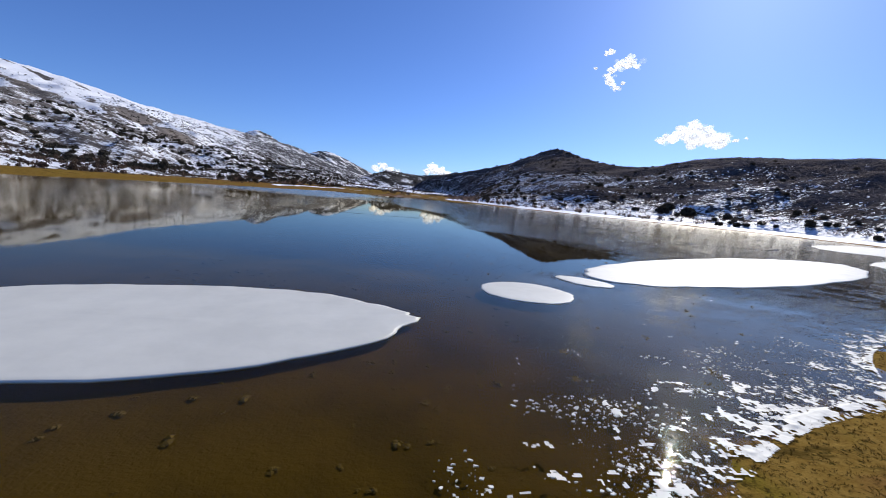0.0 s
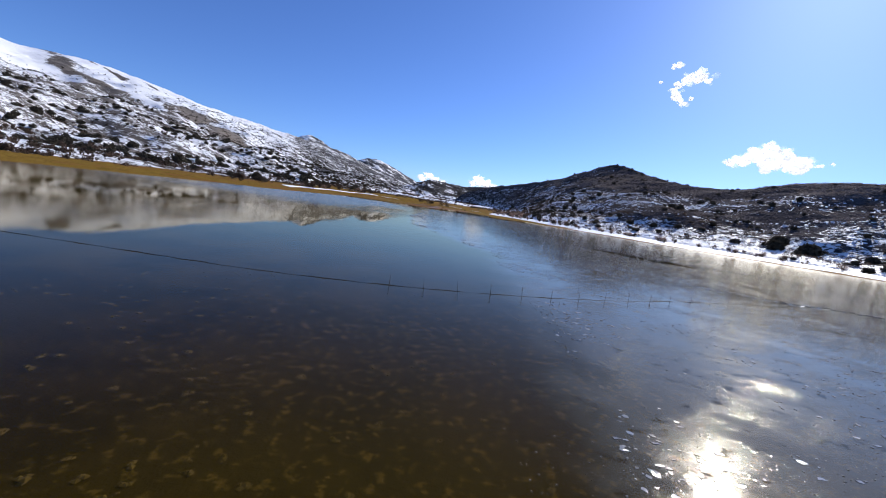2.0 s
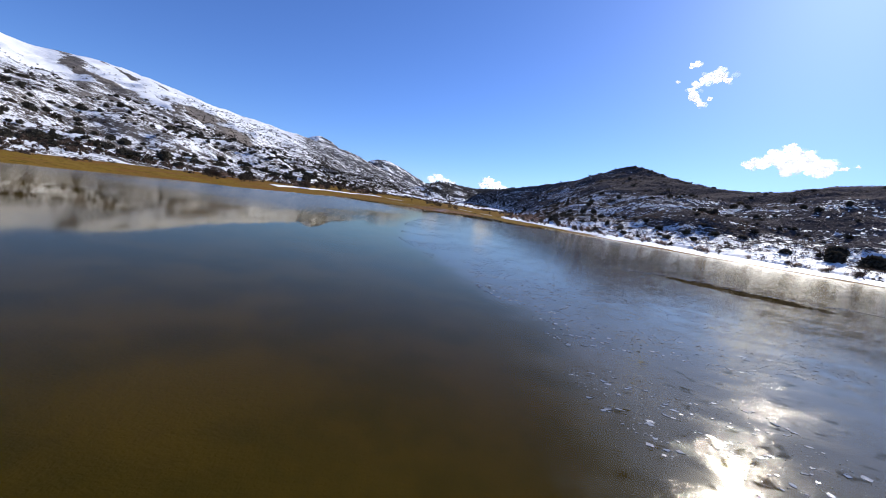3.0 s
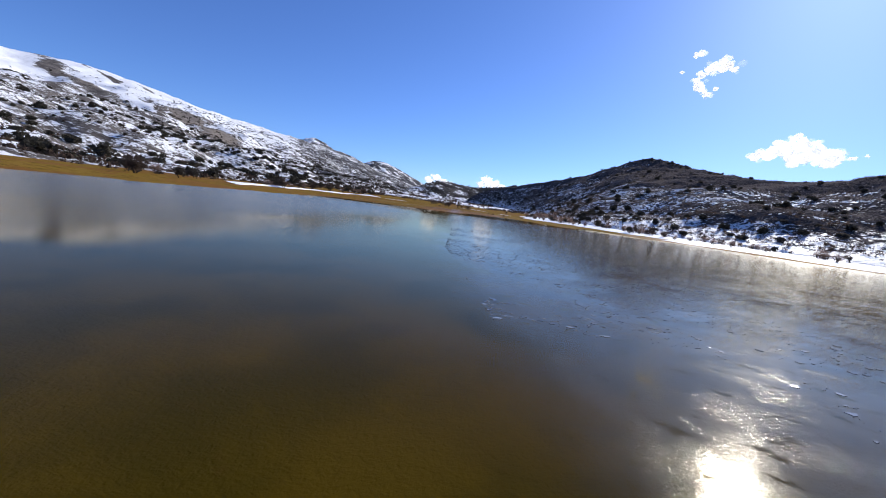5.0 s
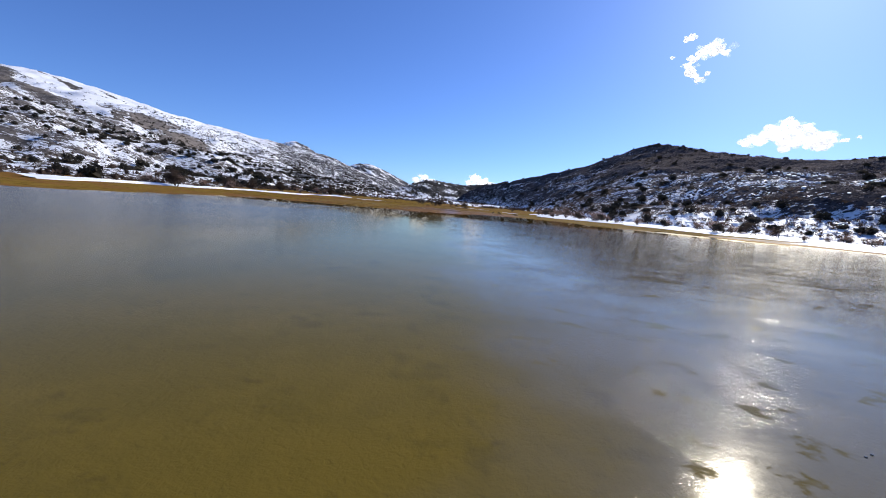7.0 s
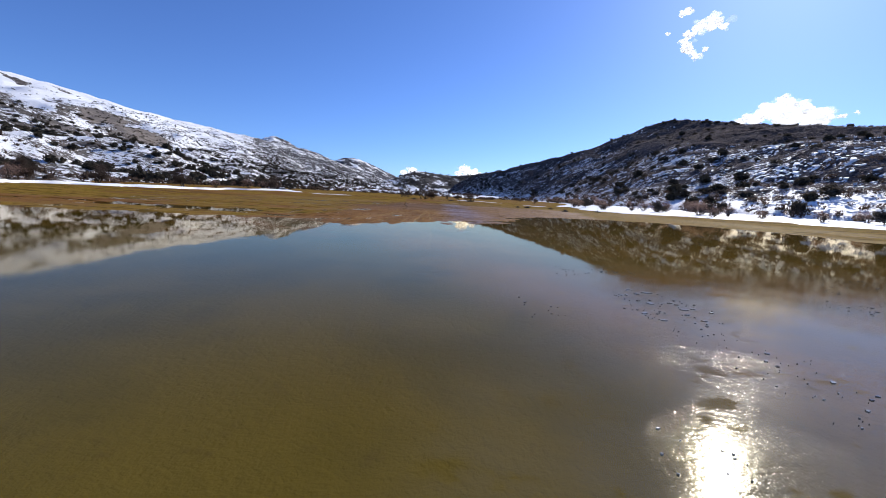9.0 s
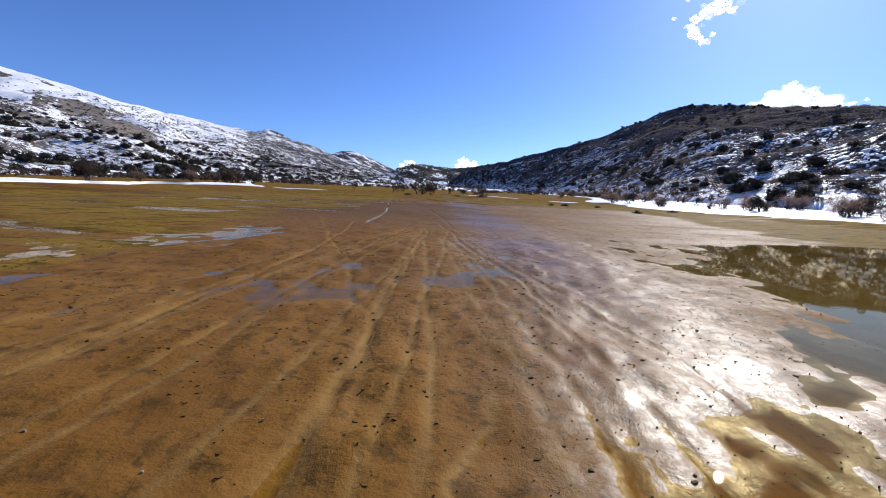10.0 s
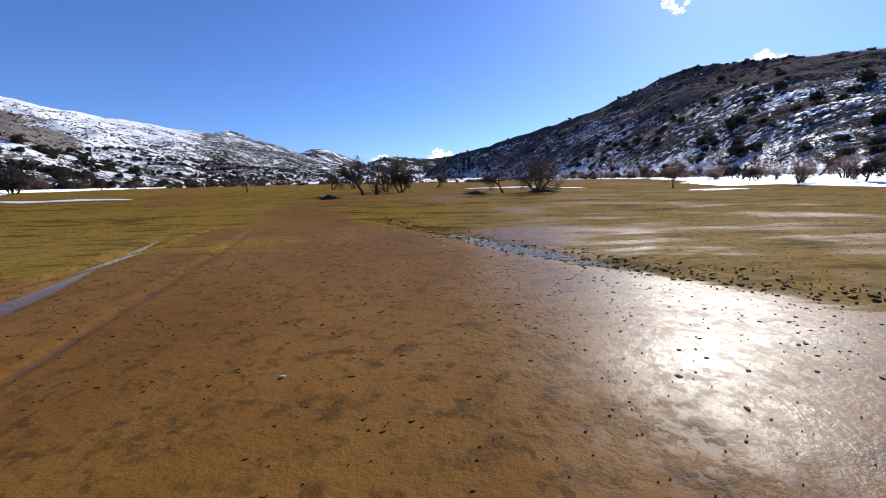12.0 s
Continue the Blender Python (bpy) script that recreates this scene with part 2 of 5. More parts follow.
def water_material():
    """Still, slightly turbid water over the bed, in parts under a skin of new ice that blurs what it mirrors."""
    n = Nodes("lake water")
    at = n.where()
    x, y, z = n.axes()
    skin = n.noise(n.where((1, 0.55, 1)), 0.022, 4, 0.55)
    edge = n.add("ShaderNodeValToRGB")
    n.put(edge.inputs[0], n.math("DIVIDE", y, 300.0))
    el = edge.color_ramp.elements
    rim = ((0, 5), (26, 6), (32, 21), (52, 25), (60, 8.5), (72, 9.5), (90, 8.5), (100, 9), (134, -5.5), (165, -9.5), (185, -9.5), (262, -13))
    while len(el) < len(rim):
        el.new(0.5)
    for e, (at_y, at_x) in zip(el, rim):
        v = (at_x + 20) / 50
        e.position, e.color = at_y / 300, (v, v, v, 1)
    shore = n.math("SUBTRACT", n.math("MULTIPLY", edge.outputs[0], 50.0), 20.0)
    right = n.step(-1.5, 3.5, n.math("ADD", n.math("SUBTRACT", x, shore), n.math("MULTIPLY", n.math("SUBTRACT", n.noise(at, 0.25, 4, 0.6), 0.5), 7.0)))
    left = n.step(-10, -34, x)
    icy = n.step(0.40, 0.62, n.math("ADD", n.math("ADD", n.math("SUBTRACT", skin, 0.06), n.step(90, 135, y, 0.0, 0.05)), n.math("MULTIPLY", left, 0.13)))
    icy = n.math("MULTIPLY", icy, n.math("MAXIMUM", left, n.step(42, 62, y)))
    icy = n.math("MULTIPLY", n.math("MAXIMUM", icy, right), n.step(282, 268, y))
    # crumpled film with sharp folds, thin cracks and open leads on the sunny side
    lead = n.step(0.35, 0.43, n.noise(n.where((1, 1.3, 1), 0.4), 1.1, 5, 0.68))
    # an open dark lead where the film has parted
    lx, ly = n.math("SUBTRACT", x, 44.0), n.math("SUBTRACT", y, 133.5)
    along = n.math("DIVIDE", n.math("SUBTRACT", n.math("MULTIPLY", lx, 0.79), n.math("MULTIPLY", ly, 0.61)), 10.0)
    aside = n.math("DIVIDE", n.math("ADD", n.math("MULTIPLY", lx, 0.61), n.math("MULTIPLY", ly, 0.79)), 4.2)
    gap = n.math("ADD", n.math("SQRT", n.math("ADD", n.math("MULTIPLY", along, along), n.math("MULTIPLY", aside, aside))), n.math("MULTIPLY", n.math("SUBTRACT", n.noise(n.where((0.4, 1, 1), 0.66), 0.8, 4, 0.65), 0.5), 1.6))
    gap = n.step(0.80, 1.0, gap)
    icy = n.math("MULTIPLY", icy, gap)
    lead = n.math("MULTIPLY", lead, gap)
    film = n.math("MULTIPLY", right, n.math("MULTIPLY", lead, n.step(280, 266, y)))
    rough = n.math("ADD", n.math("ADD", 0.012, n.math("MULTIPLY", n.math("MULTIPLY", n.step(135, 172, y), n.math("SUBTRACT", 1.0, right)), n.step(262, 238, y, 0.0, 0.075))), n.math("MULTIPLY", icy, n.math("ADD", n.step(0.35, 0.65, n.noise(at, 0.12, 3, 0.5), 0.036, 0.062), n.math("MULTIPLY", left, n.step(125, 185, y, 0.03, 0.12)))))
    rough = n.math("ADD", rough, n.math("MULTIPLY", n.step(-21, -26, x), n.step(308, 318, y, 0.0, 0.11)))
    rough = n.math("ADD", rough, n.math("MULTIPLY", film, n.step(0.42, 0.62, n.noise(n.where((1, 1.7, 1), 0.5), 0.5, 5, 0.7), 0.034, 0.060)))
    rough = n.math("MULTIPLY", rough, n.step(26, 60, y, 0.42, 1.0))
    fold = n.math("ABSOLUTE", n.math("SUBTRACT", n.noise(n.where((1, 1.9, 1), 0.5), 4.6, 3.6, 0.62), 0.5))
    crack = n.step(0.020, 0.0, fold)
    crust = n.math("MULTIPLY", film, n.math("MULTIPLY", n.math("ADD", n.math("MULTIPLY", crack, 0.10), n.math("MULTIPLY", fold, 1.2)), n.step(0.40, 0.58, n.noise(n.where((1, 1.3, 1), 0.3), 0.35, 4, 0.6), 0.15, 1.0)))
    ripple = n.bump(n.math("ADD", n.math("ADD", n.math("MULTIPLY", n.noise(at, 0.9, 3), 0.03), n.math("MULTIPLY", n.noise(at, 7.0, 3), 0.005)), n.math("MULTIPLY", crust, 0.15)), 1.0, 0.05)
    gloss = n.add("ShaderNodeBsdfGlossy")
    # reflection colour painted here: a warm tint by position mutes the mirrored blue sky
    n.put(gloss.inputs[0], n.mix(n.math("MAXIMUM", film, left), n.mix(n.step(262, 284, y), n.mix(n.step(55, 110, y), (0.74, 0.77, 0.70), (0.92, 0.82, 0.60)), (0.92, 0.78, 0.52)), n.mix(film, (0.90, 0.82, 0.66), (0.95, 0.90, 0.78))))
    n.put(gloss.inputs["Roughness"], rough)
    n.put(gloss.inputs["Normal"], ripple)
    clear = n.add("ShaderNodeBsdfTransparent")
    clear.inputs[0].default_value = (0.94, 0.87, 0.66, 1)
    silt_and_glare = n.add("ShaderNodeBsdfDiffuse")
    n.put(silt_and_glare.inputs[0], n.mix(film, n.mix(n.step(168, 205, y), (0.062, 0.042, 0.009), (0.185, 0.140, 0.036)), (0.20, 0.185, 0.15)))
    body = n.add("ShaderNodeMixShader")
    # first term: pale diffuse in the right shallows stands in for sun-glare haze
    n.put(body.inputs[0], n.math("ADD", n.math("MULTIPLY", n.step(-13, -7, x), n.math("MULTIPLY", n.step(268, 280, y), 0.44)), n.math("ADD", n.math("MULTIPLY", film, 0.10), n.math("ADD", n.math("ADD", 0.04, n.math("MULTIPLY", n.step(162, 205, y), n.step(276, 256, y, 0.0, 0.46))), n.math("MULTIPLY", n.math("MULTIPLY", n.step(150, 112, y), n.step(28, 62, y)), n.step(-6, 6, x, 0.03, 0.30))))))
    n.tree.links.new(clear.outputs[0], body.inputs[1])
    n.tree.links.new(silt_and_glare.outputs[0], body.inputs[2])
    face = n.add("ShaderNodeLayerWeight")
    face.inputs["Blend"].default_value = 0.5
    n.put(face.inputs["Normal"], ripple)
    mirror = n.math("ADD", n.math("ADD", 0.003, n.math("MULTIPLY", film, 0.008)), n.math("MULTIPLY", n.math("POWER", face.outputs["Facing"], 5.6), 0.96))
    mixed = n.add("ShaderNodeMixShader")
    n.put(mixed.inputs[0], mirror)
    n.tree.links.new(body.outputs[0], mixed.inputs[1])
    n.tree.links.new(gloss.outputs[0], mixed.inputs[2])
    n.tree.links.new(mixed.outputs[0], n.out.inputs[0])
    return n.mat


def island_material(name, a, b, rough=0.95, spec=0.05, leafy=0.0):
    """Each clump a shade of its own between a and b; leafy: how much light the blades let through."""
    n = Nodes(name)
    colour = n.mix(n.island(), a, b)
    n.surface(colour, rough, None, spec)
    if leafy:
        solid = n.out.inputs[0].links[0].from_socket
        thin = n.add("ShaderNodeBsdfTranslucent")
        n.put(thin.inputs[0], colour)
        both = n.add("ShaderNodeMixShader")
        both.inputs[0].default_value = leafy
        n.tree.links.new(solid, both.inputs[1])
        n.tree.links.new(thin.outputs[0], both.inputs[2])
        n.tree.links.new(both.outputs[0], n.out.inputs[0])
    return n.mat


def snow_material(name, a, b, thin=0.0):
    """Old snow: faintly uneven tone, soft pitted relief; thin: how much light passes straight through."""
    n = Nodes(name)
    at = n.where()
    n.surface(n.mix(n.step(0.3, 0.7, n.noise(at, 0.3, 5, 0.65)), a, b), 0.62, n.bump(n.noise(at, 3.0, 4, 0.6), 0.25, 0.02), 0.7)
    if thin:
        solid = n.out.inputs[0].links[0].from_socket
        both = n.add("ShaderNodeMixShader")
        n.put(both.inputs[0], n.step(0.3, 0.7, n.noise(at, 0.5, 4), thin * 0.8, thin * 1.2))
        n.tree.links.new(solid, both.inputs[1])
        n.tree.links.new(n.add("ShaderNodeBsdfTransparent").outputs[0], both.inputs[2])
        n.tree.links.new(both.outputs[0], n.out.inputs[0])
    return n.mat


M_LEFT = hill_material("snowy limestone slope", (0.150, 0.132, 0.118), (0.088, 0.078, 0.072), 300.0,
                       [(0.0, 0.5), (1.0, 0.8)], 1.6, (0.20, 0.36, 0.44), 0.26, 0.8, (0.30, 2.0), True)
M_KNOLL = hill_material("dark wooded knoll", (0.085, 0.078, 0.072), (0.055, 0.050, 0.046), 100.0,
                        [(0.0, 0.60), (0.4, 0.40), (1.0, 0.30)], 1.6, (0.36, 0.34, 0.30), 0.2, 0.4, (0.30, 2.0))
M_RIGHT = hill_material("dark scrub slope", (0.090, 0.080, 0.078), (0.064, 0.057, 0.056), 110.0,
                        [(0.0, 0.80), (0.09, 0.56), (0.17, 0.36), (0.45, 0.26), (0.60, 0.18), (0.72, 0.0)], 1.2, (0.26, 0.30, 0.44), 0.0, 1.0, (0.5, 1.3))
M_FAR = hill_material("far snowy slope", (0.120, 0.116, 0.118), (0.075, 0.073, 0.076), 300.0,
                      [(0.0, 0.26), (0.3, 0.34), (0.6, 0.42), (1.0, 0.58)], 1.4, (0.34, 0.36, 0.30), 0.25, 0.16, (0.06, 10.0))
M_GROUND = ground_material()
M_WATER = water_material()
M_SNOW = snow_material("old snow", (0.88, 0.89, 0.91), (0.80, 0.82, 0.86))
M_FLOE = snow_material("snow-covered ice", (0.73, 0.715, 0.63), (0.64, 0.63, 0.56), 0.12)
M_BUSH = island_material("evergreen oak scrub", (0.050, 0.044, 0.036), (0.105, 0.090, 0.072), leafy=0.45)
M_OAK = island_material("dark holm oak leaf", (0.040, 0.035, 0.026), (0.085, 0.073, 0.052), leafy=0.2)
M_HEATH = island_material("grey-brown heath", (0.100, 0.086, 0.082), (0.300, 0.262, 0.250), leafy=0.45)
M_BARE = island_material("bare brown twigs", (0.075, 0.050, 0.036), (0.135, 0.095, 0.070), leafy=0.45)
M_BARK = plain_material("grey-brown bark", (0.070, 0.055, 0.042), (0.040, 0.032, 0.026), 3.0, 0.9, 0.6, 0.02)


# ---------------------------------------------------------------- mesh helpers
def mesh_of(name, verts, faces, material, shade=True):
    me = bpy.data.meshes.new(name)
    me.from_pydata([tuple(v) for v in verts], [], faces)
    me.materials.append(material)
    if shade:
        me.polygons.foreach_set("use_smooth", [True] * len(me.polygons))
    me.update()
    return me


def fast_mesh(name, verts, faces, material, shade=True):
    """As mesh_of, for large arrays of faces that all have the same count of corners."""
    faces = np.asarray(faces, dtype=np.int32)
    k = faces.shape[1]
    me = bpy.data.meshes.new(name)
    me.vertices.add(len(verts))
    me.vertices.foreach_set("co", np.asarray(verts, dtype=np.float32).ravel())
    me.loops.add(faces.size)
    me.loops.foreach_set("vertex_index", faces.ravel())
    me.polygons.add(len(faces))
    me.polygons.foreach_set("loop_start", np.arange(0, faces.size, k, dtype=np.int32))
    me.polygons.foreach_set("use_smooth", np.full(len(faces), shade))
    me.materials.append(material)
    me.update(calc_edges=True)
    me.validate()
    return me


def grid_faces(rows, cols):
    i = np.arange(rows - 1)[:, None] * cols + np.arange(cols - 1)[None, :]
    return np.stack([i, i + 1, i + cols + 1, i + cols], -1).reshape(-1, 4)


# ---------------------------------------------------------------- the valley floor
def left_water(y):
    return np.interp(y, [-200, 100, 170, 220, 260, 300], [-112, -104, -90, -74, -66, -62])


def right_water(y):
    return np.interp(y, [-200, 120, 200, 250, 300, 345], [225, 212, 190, 104, 56, 34])


def left_foot(y):
    return np.interp(y, [-400, 60, 150, 200, 260, 345, 385, 419, 460, 519, 600, 700, 900], [-150, -124, -104, -92, -86, -86, -77, -70, -90, -125, -160, -185, -180])


def right_foot(y):
    return np.interp(y, [-400, 120, 205, 255, 300, 345, 390, 425, 455, 505, 600, 750, 900], [245, 226, 202, 118, 72, 46, 37, 37, 48, 66, 82, 84, 60])


RUTS = [  # wheel tracks across the flat: width, depth, line
    (0.17, 0.095, ((-23.8, 388), (-22.0, 380), (-19.4, 366), (-18.1, 360))),
    (0.13, 0.060, ((-18.2, 360.5), (-17.5, 356), (-16.7, 352), (-15.7, 343))),
    (0.70, 0.092, ((-27.8, 357), (-25.6, 361.5), (-23.8, 366.5), (-24.0, 372))),
    (0.14, 0.060, ((-16.0, 346), (-15.7, 342), (-14.5, 330), (-14.0, 324))),
    (0.16, 0.10, ((-26.0, 390), (-25.2, 383), (-24.2, 369), (-23.0, 358), (-21.8, 349), (-20.5, 338), (-20.2, 325))),
    (0.11, 0.02, ((-21.7, 338), (-17.7, 331.7), (-15.3, 326.7))),
    (0.13, 0.055, ((-14.9, 326), (-13.6, 314.7), (-12.4, 309.2), (-12.3, 305.4))),
    (0.09, 0.050, ((-14.5, 321.4), (-14.6, 312.9), (-15.0, 308), (-15.3, 304.8), (-15.6, 298))),
    (0.09, 0.050, ((-15.7, 317), (-15.8, 312.6), (-16.0, 305.8), (-16.3, 297))),
    (0.12, 0.055, ((-21.1, 326), (-19.8, 314.7), (-19.8, 311.6), (-19.9, 308.6), (-20.6, 299))),
    (0.10, 0.055, ((-25.3, 331), (-19.6, 314.7), (-18.0, 311), (-16.9, 306.6), (-16.2, 305), (-15.8, 301.3))),
    (0.12, 0.02, ((-21.4, 307.6), (-20.4, 305.2), (-19.6, 303.5))),
    (0.10, 0.02, ((-14.1, 303.1), (-14.2, 301.6), (-14.7, 300.6), (-14.6, 297))),
    (0.10, 0.02, ((-13.5, 301.6), (-11.6, 302.4), (-9.0, 303.1), (-6.0, 303.6))),
    (0.10, 0.02, ((-14.0, 300.9), (-11.9, 301.7), (-9.0, 302.5), (-6.0, 302.9))),
    (0.10, 0.012, ((-19.0, 320.0), (-16.6, 319.7), (-14.9, 319.4))),
    (0.10, 0.012, ((-19.6, 319.4), (-17.3, 319.1), (-15.5, 318.7), (-14.3, 318.5))),
    (0.09, 0.012, ((-15.4, 322), (-15.4, 319.2), (-15.6, 317.4))),
    (0.07, 0.012, ((-15.2, 320), (-15.2, 317.4))),
    (0.07, 0.012, ((-14.6, 320), (-14.8, 317.4))),
    (0.08, 0.03, ((-13.7, 322.5), (-13.4, 320), (-13.1, 319.4))),
    (0.09, 0.03, ((-13.3, 319.5), (-12.1, 319.0), (-10.2, 318.5), (-6.0, 317.8))),
    (0.09, 0.03, ((-12.9, 318.9), (-10.6, 318.2), (-6.0, 317.2))),
    (0.12, 0.02, ((-13.3, 343), (-11.3, 332.5), (-9.0, 325.4), (-7.6, 318))),
    (0.14, 0.02, ((-8.6, 329.5), (-3.2, 329.9), (1.0, 327.5))),
    (0.14, 0.02, ((-8.6, 330.6), (-3.0, 331.1), (1.5, 328.9))),
    (1.05, 0.070, ((-18.4, 391), (-17.0, 388.4), (-14.6, 384.5), (-12.0, 379.2))),
    (1.15, 0.076, ((-13.0, 381), (-10.0, 375.8), (-8.8, 374.3), (-5.0, 370.4))),
    (0.60, 0.085, ((-27.4, 388), (-24.4, 379), (-23.4, 375.5), (-22.6, 371))),
    (0.30, 0.060, ((-12.0, 381.4), (-9.4, 376.8), (-8.2, 375.3), (-4.4, 371.4))),
    (0.14, 0.03, ((-15.0, 344), (-9.0, 346), (-2.0, 352), (2.0, 362))),
    (0.15, 0.015, ((-15.4, 354.4), (-13.9, 354.5), (-12.9, 354.8), (-12.1, 355.3), (-11.2, 356.3))),
]


def turned(x, y, cx, cy, rx, ry, turn):
    """Distance from the middle of a turned ellipse, 1 at its rim."""
    c, d = math.cos(radians(turn)), math.sin(radians(turn))
    return np.hypot(((x - cx) * c + (y - cy) * d) / rx, ((y - cy) * c - (x - cx) * d) / ry)


def islet_at(x, y):
    """The grassy islet, a larger and a smaller hump: 1 at its shore."""
    return np.minimum(turned(x, y, 15.3, -4.1, 16.0, 13.5, 24), turned(x, y, 25.0, 9.3, 11.0, 6.7, 25))


for k in range(16):  # a fan of faint tracks spreading from the gap between the pools
    x_near, x_far = -26.5 + 1.35 * k + 0.5 * math.sin(k * 2.1), -15.6 + 0.22 * (k - 8) + 0.6 * math.sin(k * 1.3)
    RUTS.append((0.10, 0.022 + 0.012 * math.sin(k * 3.7), ((x_far, 320 + 3 * math.sin(k * 5.0)), (x_far + 0.45 * (x_near - x_far), 307 + 2 * math.sin(k * 2.9)), (x_near, 281 + 3 * math.cos(k * 1.9)))))


def floor_height(x, y):
    """Height of the bed, mud flat and meadow; the lake's level is 0."""
    side = np.minimum(x - left_water(y), right_water(y) - x) + 3.0 * fbm(x * 0.06, y * 0.06, 3, 3)
    end = 297.0 - 2.0 * smooth(-24, -19, x) * smooth(-9, -13.5, x) - y + 5.0 * fbm(x * 0.08, y * 0.05, 5, 3)
    inside = np.minimum(side, end)
    bed = -0.42 * smooth(0, 70, inside) - 0.34 * smooth(30, 112, inside) * smooth(100, 50, y) * smooth(2, 34, y) - 0.05 * smooth(0, 6, inside)
    beach = np.minimum(np.maximum(-side, 0) * 0.035, 0.9)
    flat = 0.028 + 0.012 + 0.018 * smooth(306, 318, y) + 0.012 * smooth(350, 374, y) * smooth(-14.5, -10, x) + 0.85 * smooth(384, 410, y) * (0.15 + 0.85 * smooth(26, -4, x)) + 0.004 * np.maximum(y - 410, 0)
    flat = flat + (0.045 - 0.018 * smooth(318, 328, y) + 0.05 * smooth(392, 410, y)) * fbm(x * 0.16, y * 0.11, 8, 3) + (0.006 + 0.036 * smooth(331, 317, y)) * fbm(x * 0.9, y * 0.6, 9, 3)
    pond = smooth(1.0, 0.7, np.hypot((x - 10.5) / 17.5, (y - 306) / 18.0) + 0.08 * fbm(x * 0.12, y * 0.12, 34, 3)) * 0.30
    pond = np.maximum(pond, 0.22 * smooth(-8.5, -4.5, x) * smooth(309, 303, y) * smooth(27, 20, x))
    pools = smooth(0.26, 0.95, fbm(x * 0.05 + 3, y * 0.26, 12, 3) + 0.55 * fbm(x * 0.35, y * 0.9, 13, 4, 0.6)) * smooth(-21.5, -28, x) * smooth(378, 352, y) * 0.15
    land = np.where(end < 0, np.maximum(flat - pond - pools, flat - 0.32), 0.03) + beach
    bed = bed * (1 - 0.5 * smooth(34, 20, y))
    churn = (0.040 * fbm(x * 0.32, y * 0.30, 10, 5, 0.6) + 0.034 * fbm(x * 1.9, y * 1.1, 14, 3, 0.6) + 0.012) * smooth(284, 294, y) * smooth(330, 306, y)
    land = land + np.where(end < 0, churn, 0)
    bed = bed - 0.14 * smooth(-12.0, -8.5, x) * smooth(278, 288, y)
    z = np.where(inside > 0, churn * smooth(-6.5, -10.0, x) * smooth(-27, -23, x) + bed + 0.03 * fbm(x * 0.3, y * 0.3, 21, 3) + 0.035 * smooth(276, 288, y) * fbm(x * 0.9, y * 0.6, 9, 3), land)
    islet = islet_at(x, y) + 0.07 * fbm(x * 0.45, y * 0.45, 31, 5, 0.6)
    z = np.maximum(z, np.where(islet < 1.0, np.minimum(0.6 * (1.0 - islet), 0.16), 2.6 * (1.0 - islet)))
    return z


def rut_depth(x, y):
    return track_sums(x, y)[0]


def track_sums(x, y):
    """How deep the tracks are pressed, and how far they have worn the mud, 0 to 1."""
    out, worn = np.zeros_like(x), np.zeros_like(x)
    for width, depth, line in RUTS:
        ys, xs = [p[1] for p in line], [p[0] for p in line]
        width = 0.7 * width if width < 0.15 else width
        if abs(ys[-1] - ys[0]) > abs(xs[-1] - xs[0]):
            o = np.argsort(ys)
            off = x - np.interp(y, np.array(ys)[o], np.array(xs)[o]) - 0.12 * vnoise(x * 0, y * 0.3, 40)
            on = smooth(min(ys) - 1, min(ys) + 2, y) * smooth(max(ys) + 1, max(ys) - 2, y)
        else:
            o = np.argsort(xs)
            off = y - np.interp(x, np.array(xs)[o], np.array(ys)[o])
            on = smooth(min(xs) - 1, min(xs) + 1, x) * smooth(max(xs) + 1, max(xs) - 1, x)
        a = np.abs(off) / width
        out += on * depth * (-np.exp(-(a * 1.6) ** 2) + 0.09 * np.exp(-((a - 1.5) * 2.2) ** 2))
        worn = np.maximum(worn, on * np.exp(-(a * 1.1) ** 2) * (0.15 if depth > 0.058 else 0.85))
    return out, worn


gx = np.concatenate([[-5000, -2500, -1200, -600, -350], np.arange(-240, -70, 4.0), np.arange(-70, -32, 1.0), np.arange(-32, -28, 0.4), np.arange(-28, -21, 0.15), np.arange(-21, -11, 0.09), np.arange(-11, -6, 0.15),
                     np.arange(-6, 8, 0.35), np.arange(8, 40, 0.8), np.arange(40, 260, 4.0), [300, 400, 700, 1400, 2600, 5000]])
gy = np.concatenate([[-3000, -1200, -500, -250], np.arange(-120, -4, 6.0), np.arange(-4, 30, 0.5), np.arange(30, 276, 2.0), np.arange(276, 298, 0.3), np.arange(298, 324, 0.12), np.arange(324, 345, 0.25), np.arange(345, 353, 0.2), np.arange(353, 357.4, 0.1), np.arange(357.4, 420, 0.35),
                     np.arange(420, 520, 2.0), np.arange(520, 900, 12.0), [950, 1100, 1400, 2000, 3000, 5000]])
GX, GY = np.meshgrid(gx, gy)
TRACK_Z, TRACK_W = track_sums(GX, GY)
GZ = floor_height(GX, GY) + TRACK_Z
far = np.maximum(np.hypot(GX, GY - 200) - 700, 0)
GZ = np.where(far > 0, 1.5 + far * 0.002, GZ)
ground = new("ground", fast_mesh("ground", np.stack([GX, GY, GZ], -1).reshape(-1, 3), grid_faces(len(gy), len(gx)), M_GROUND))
wear = ground.data.attributes.new("track", "FLOAT", "POINT")
wear.data.foreach_set("value", TRACK_W.astype(np.float32).ravel())
tagged(ground, "brown mud flat and lake bed running into olive winter turf", "ground", kind="structure")

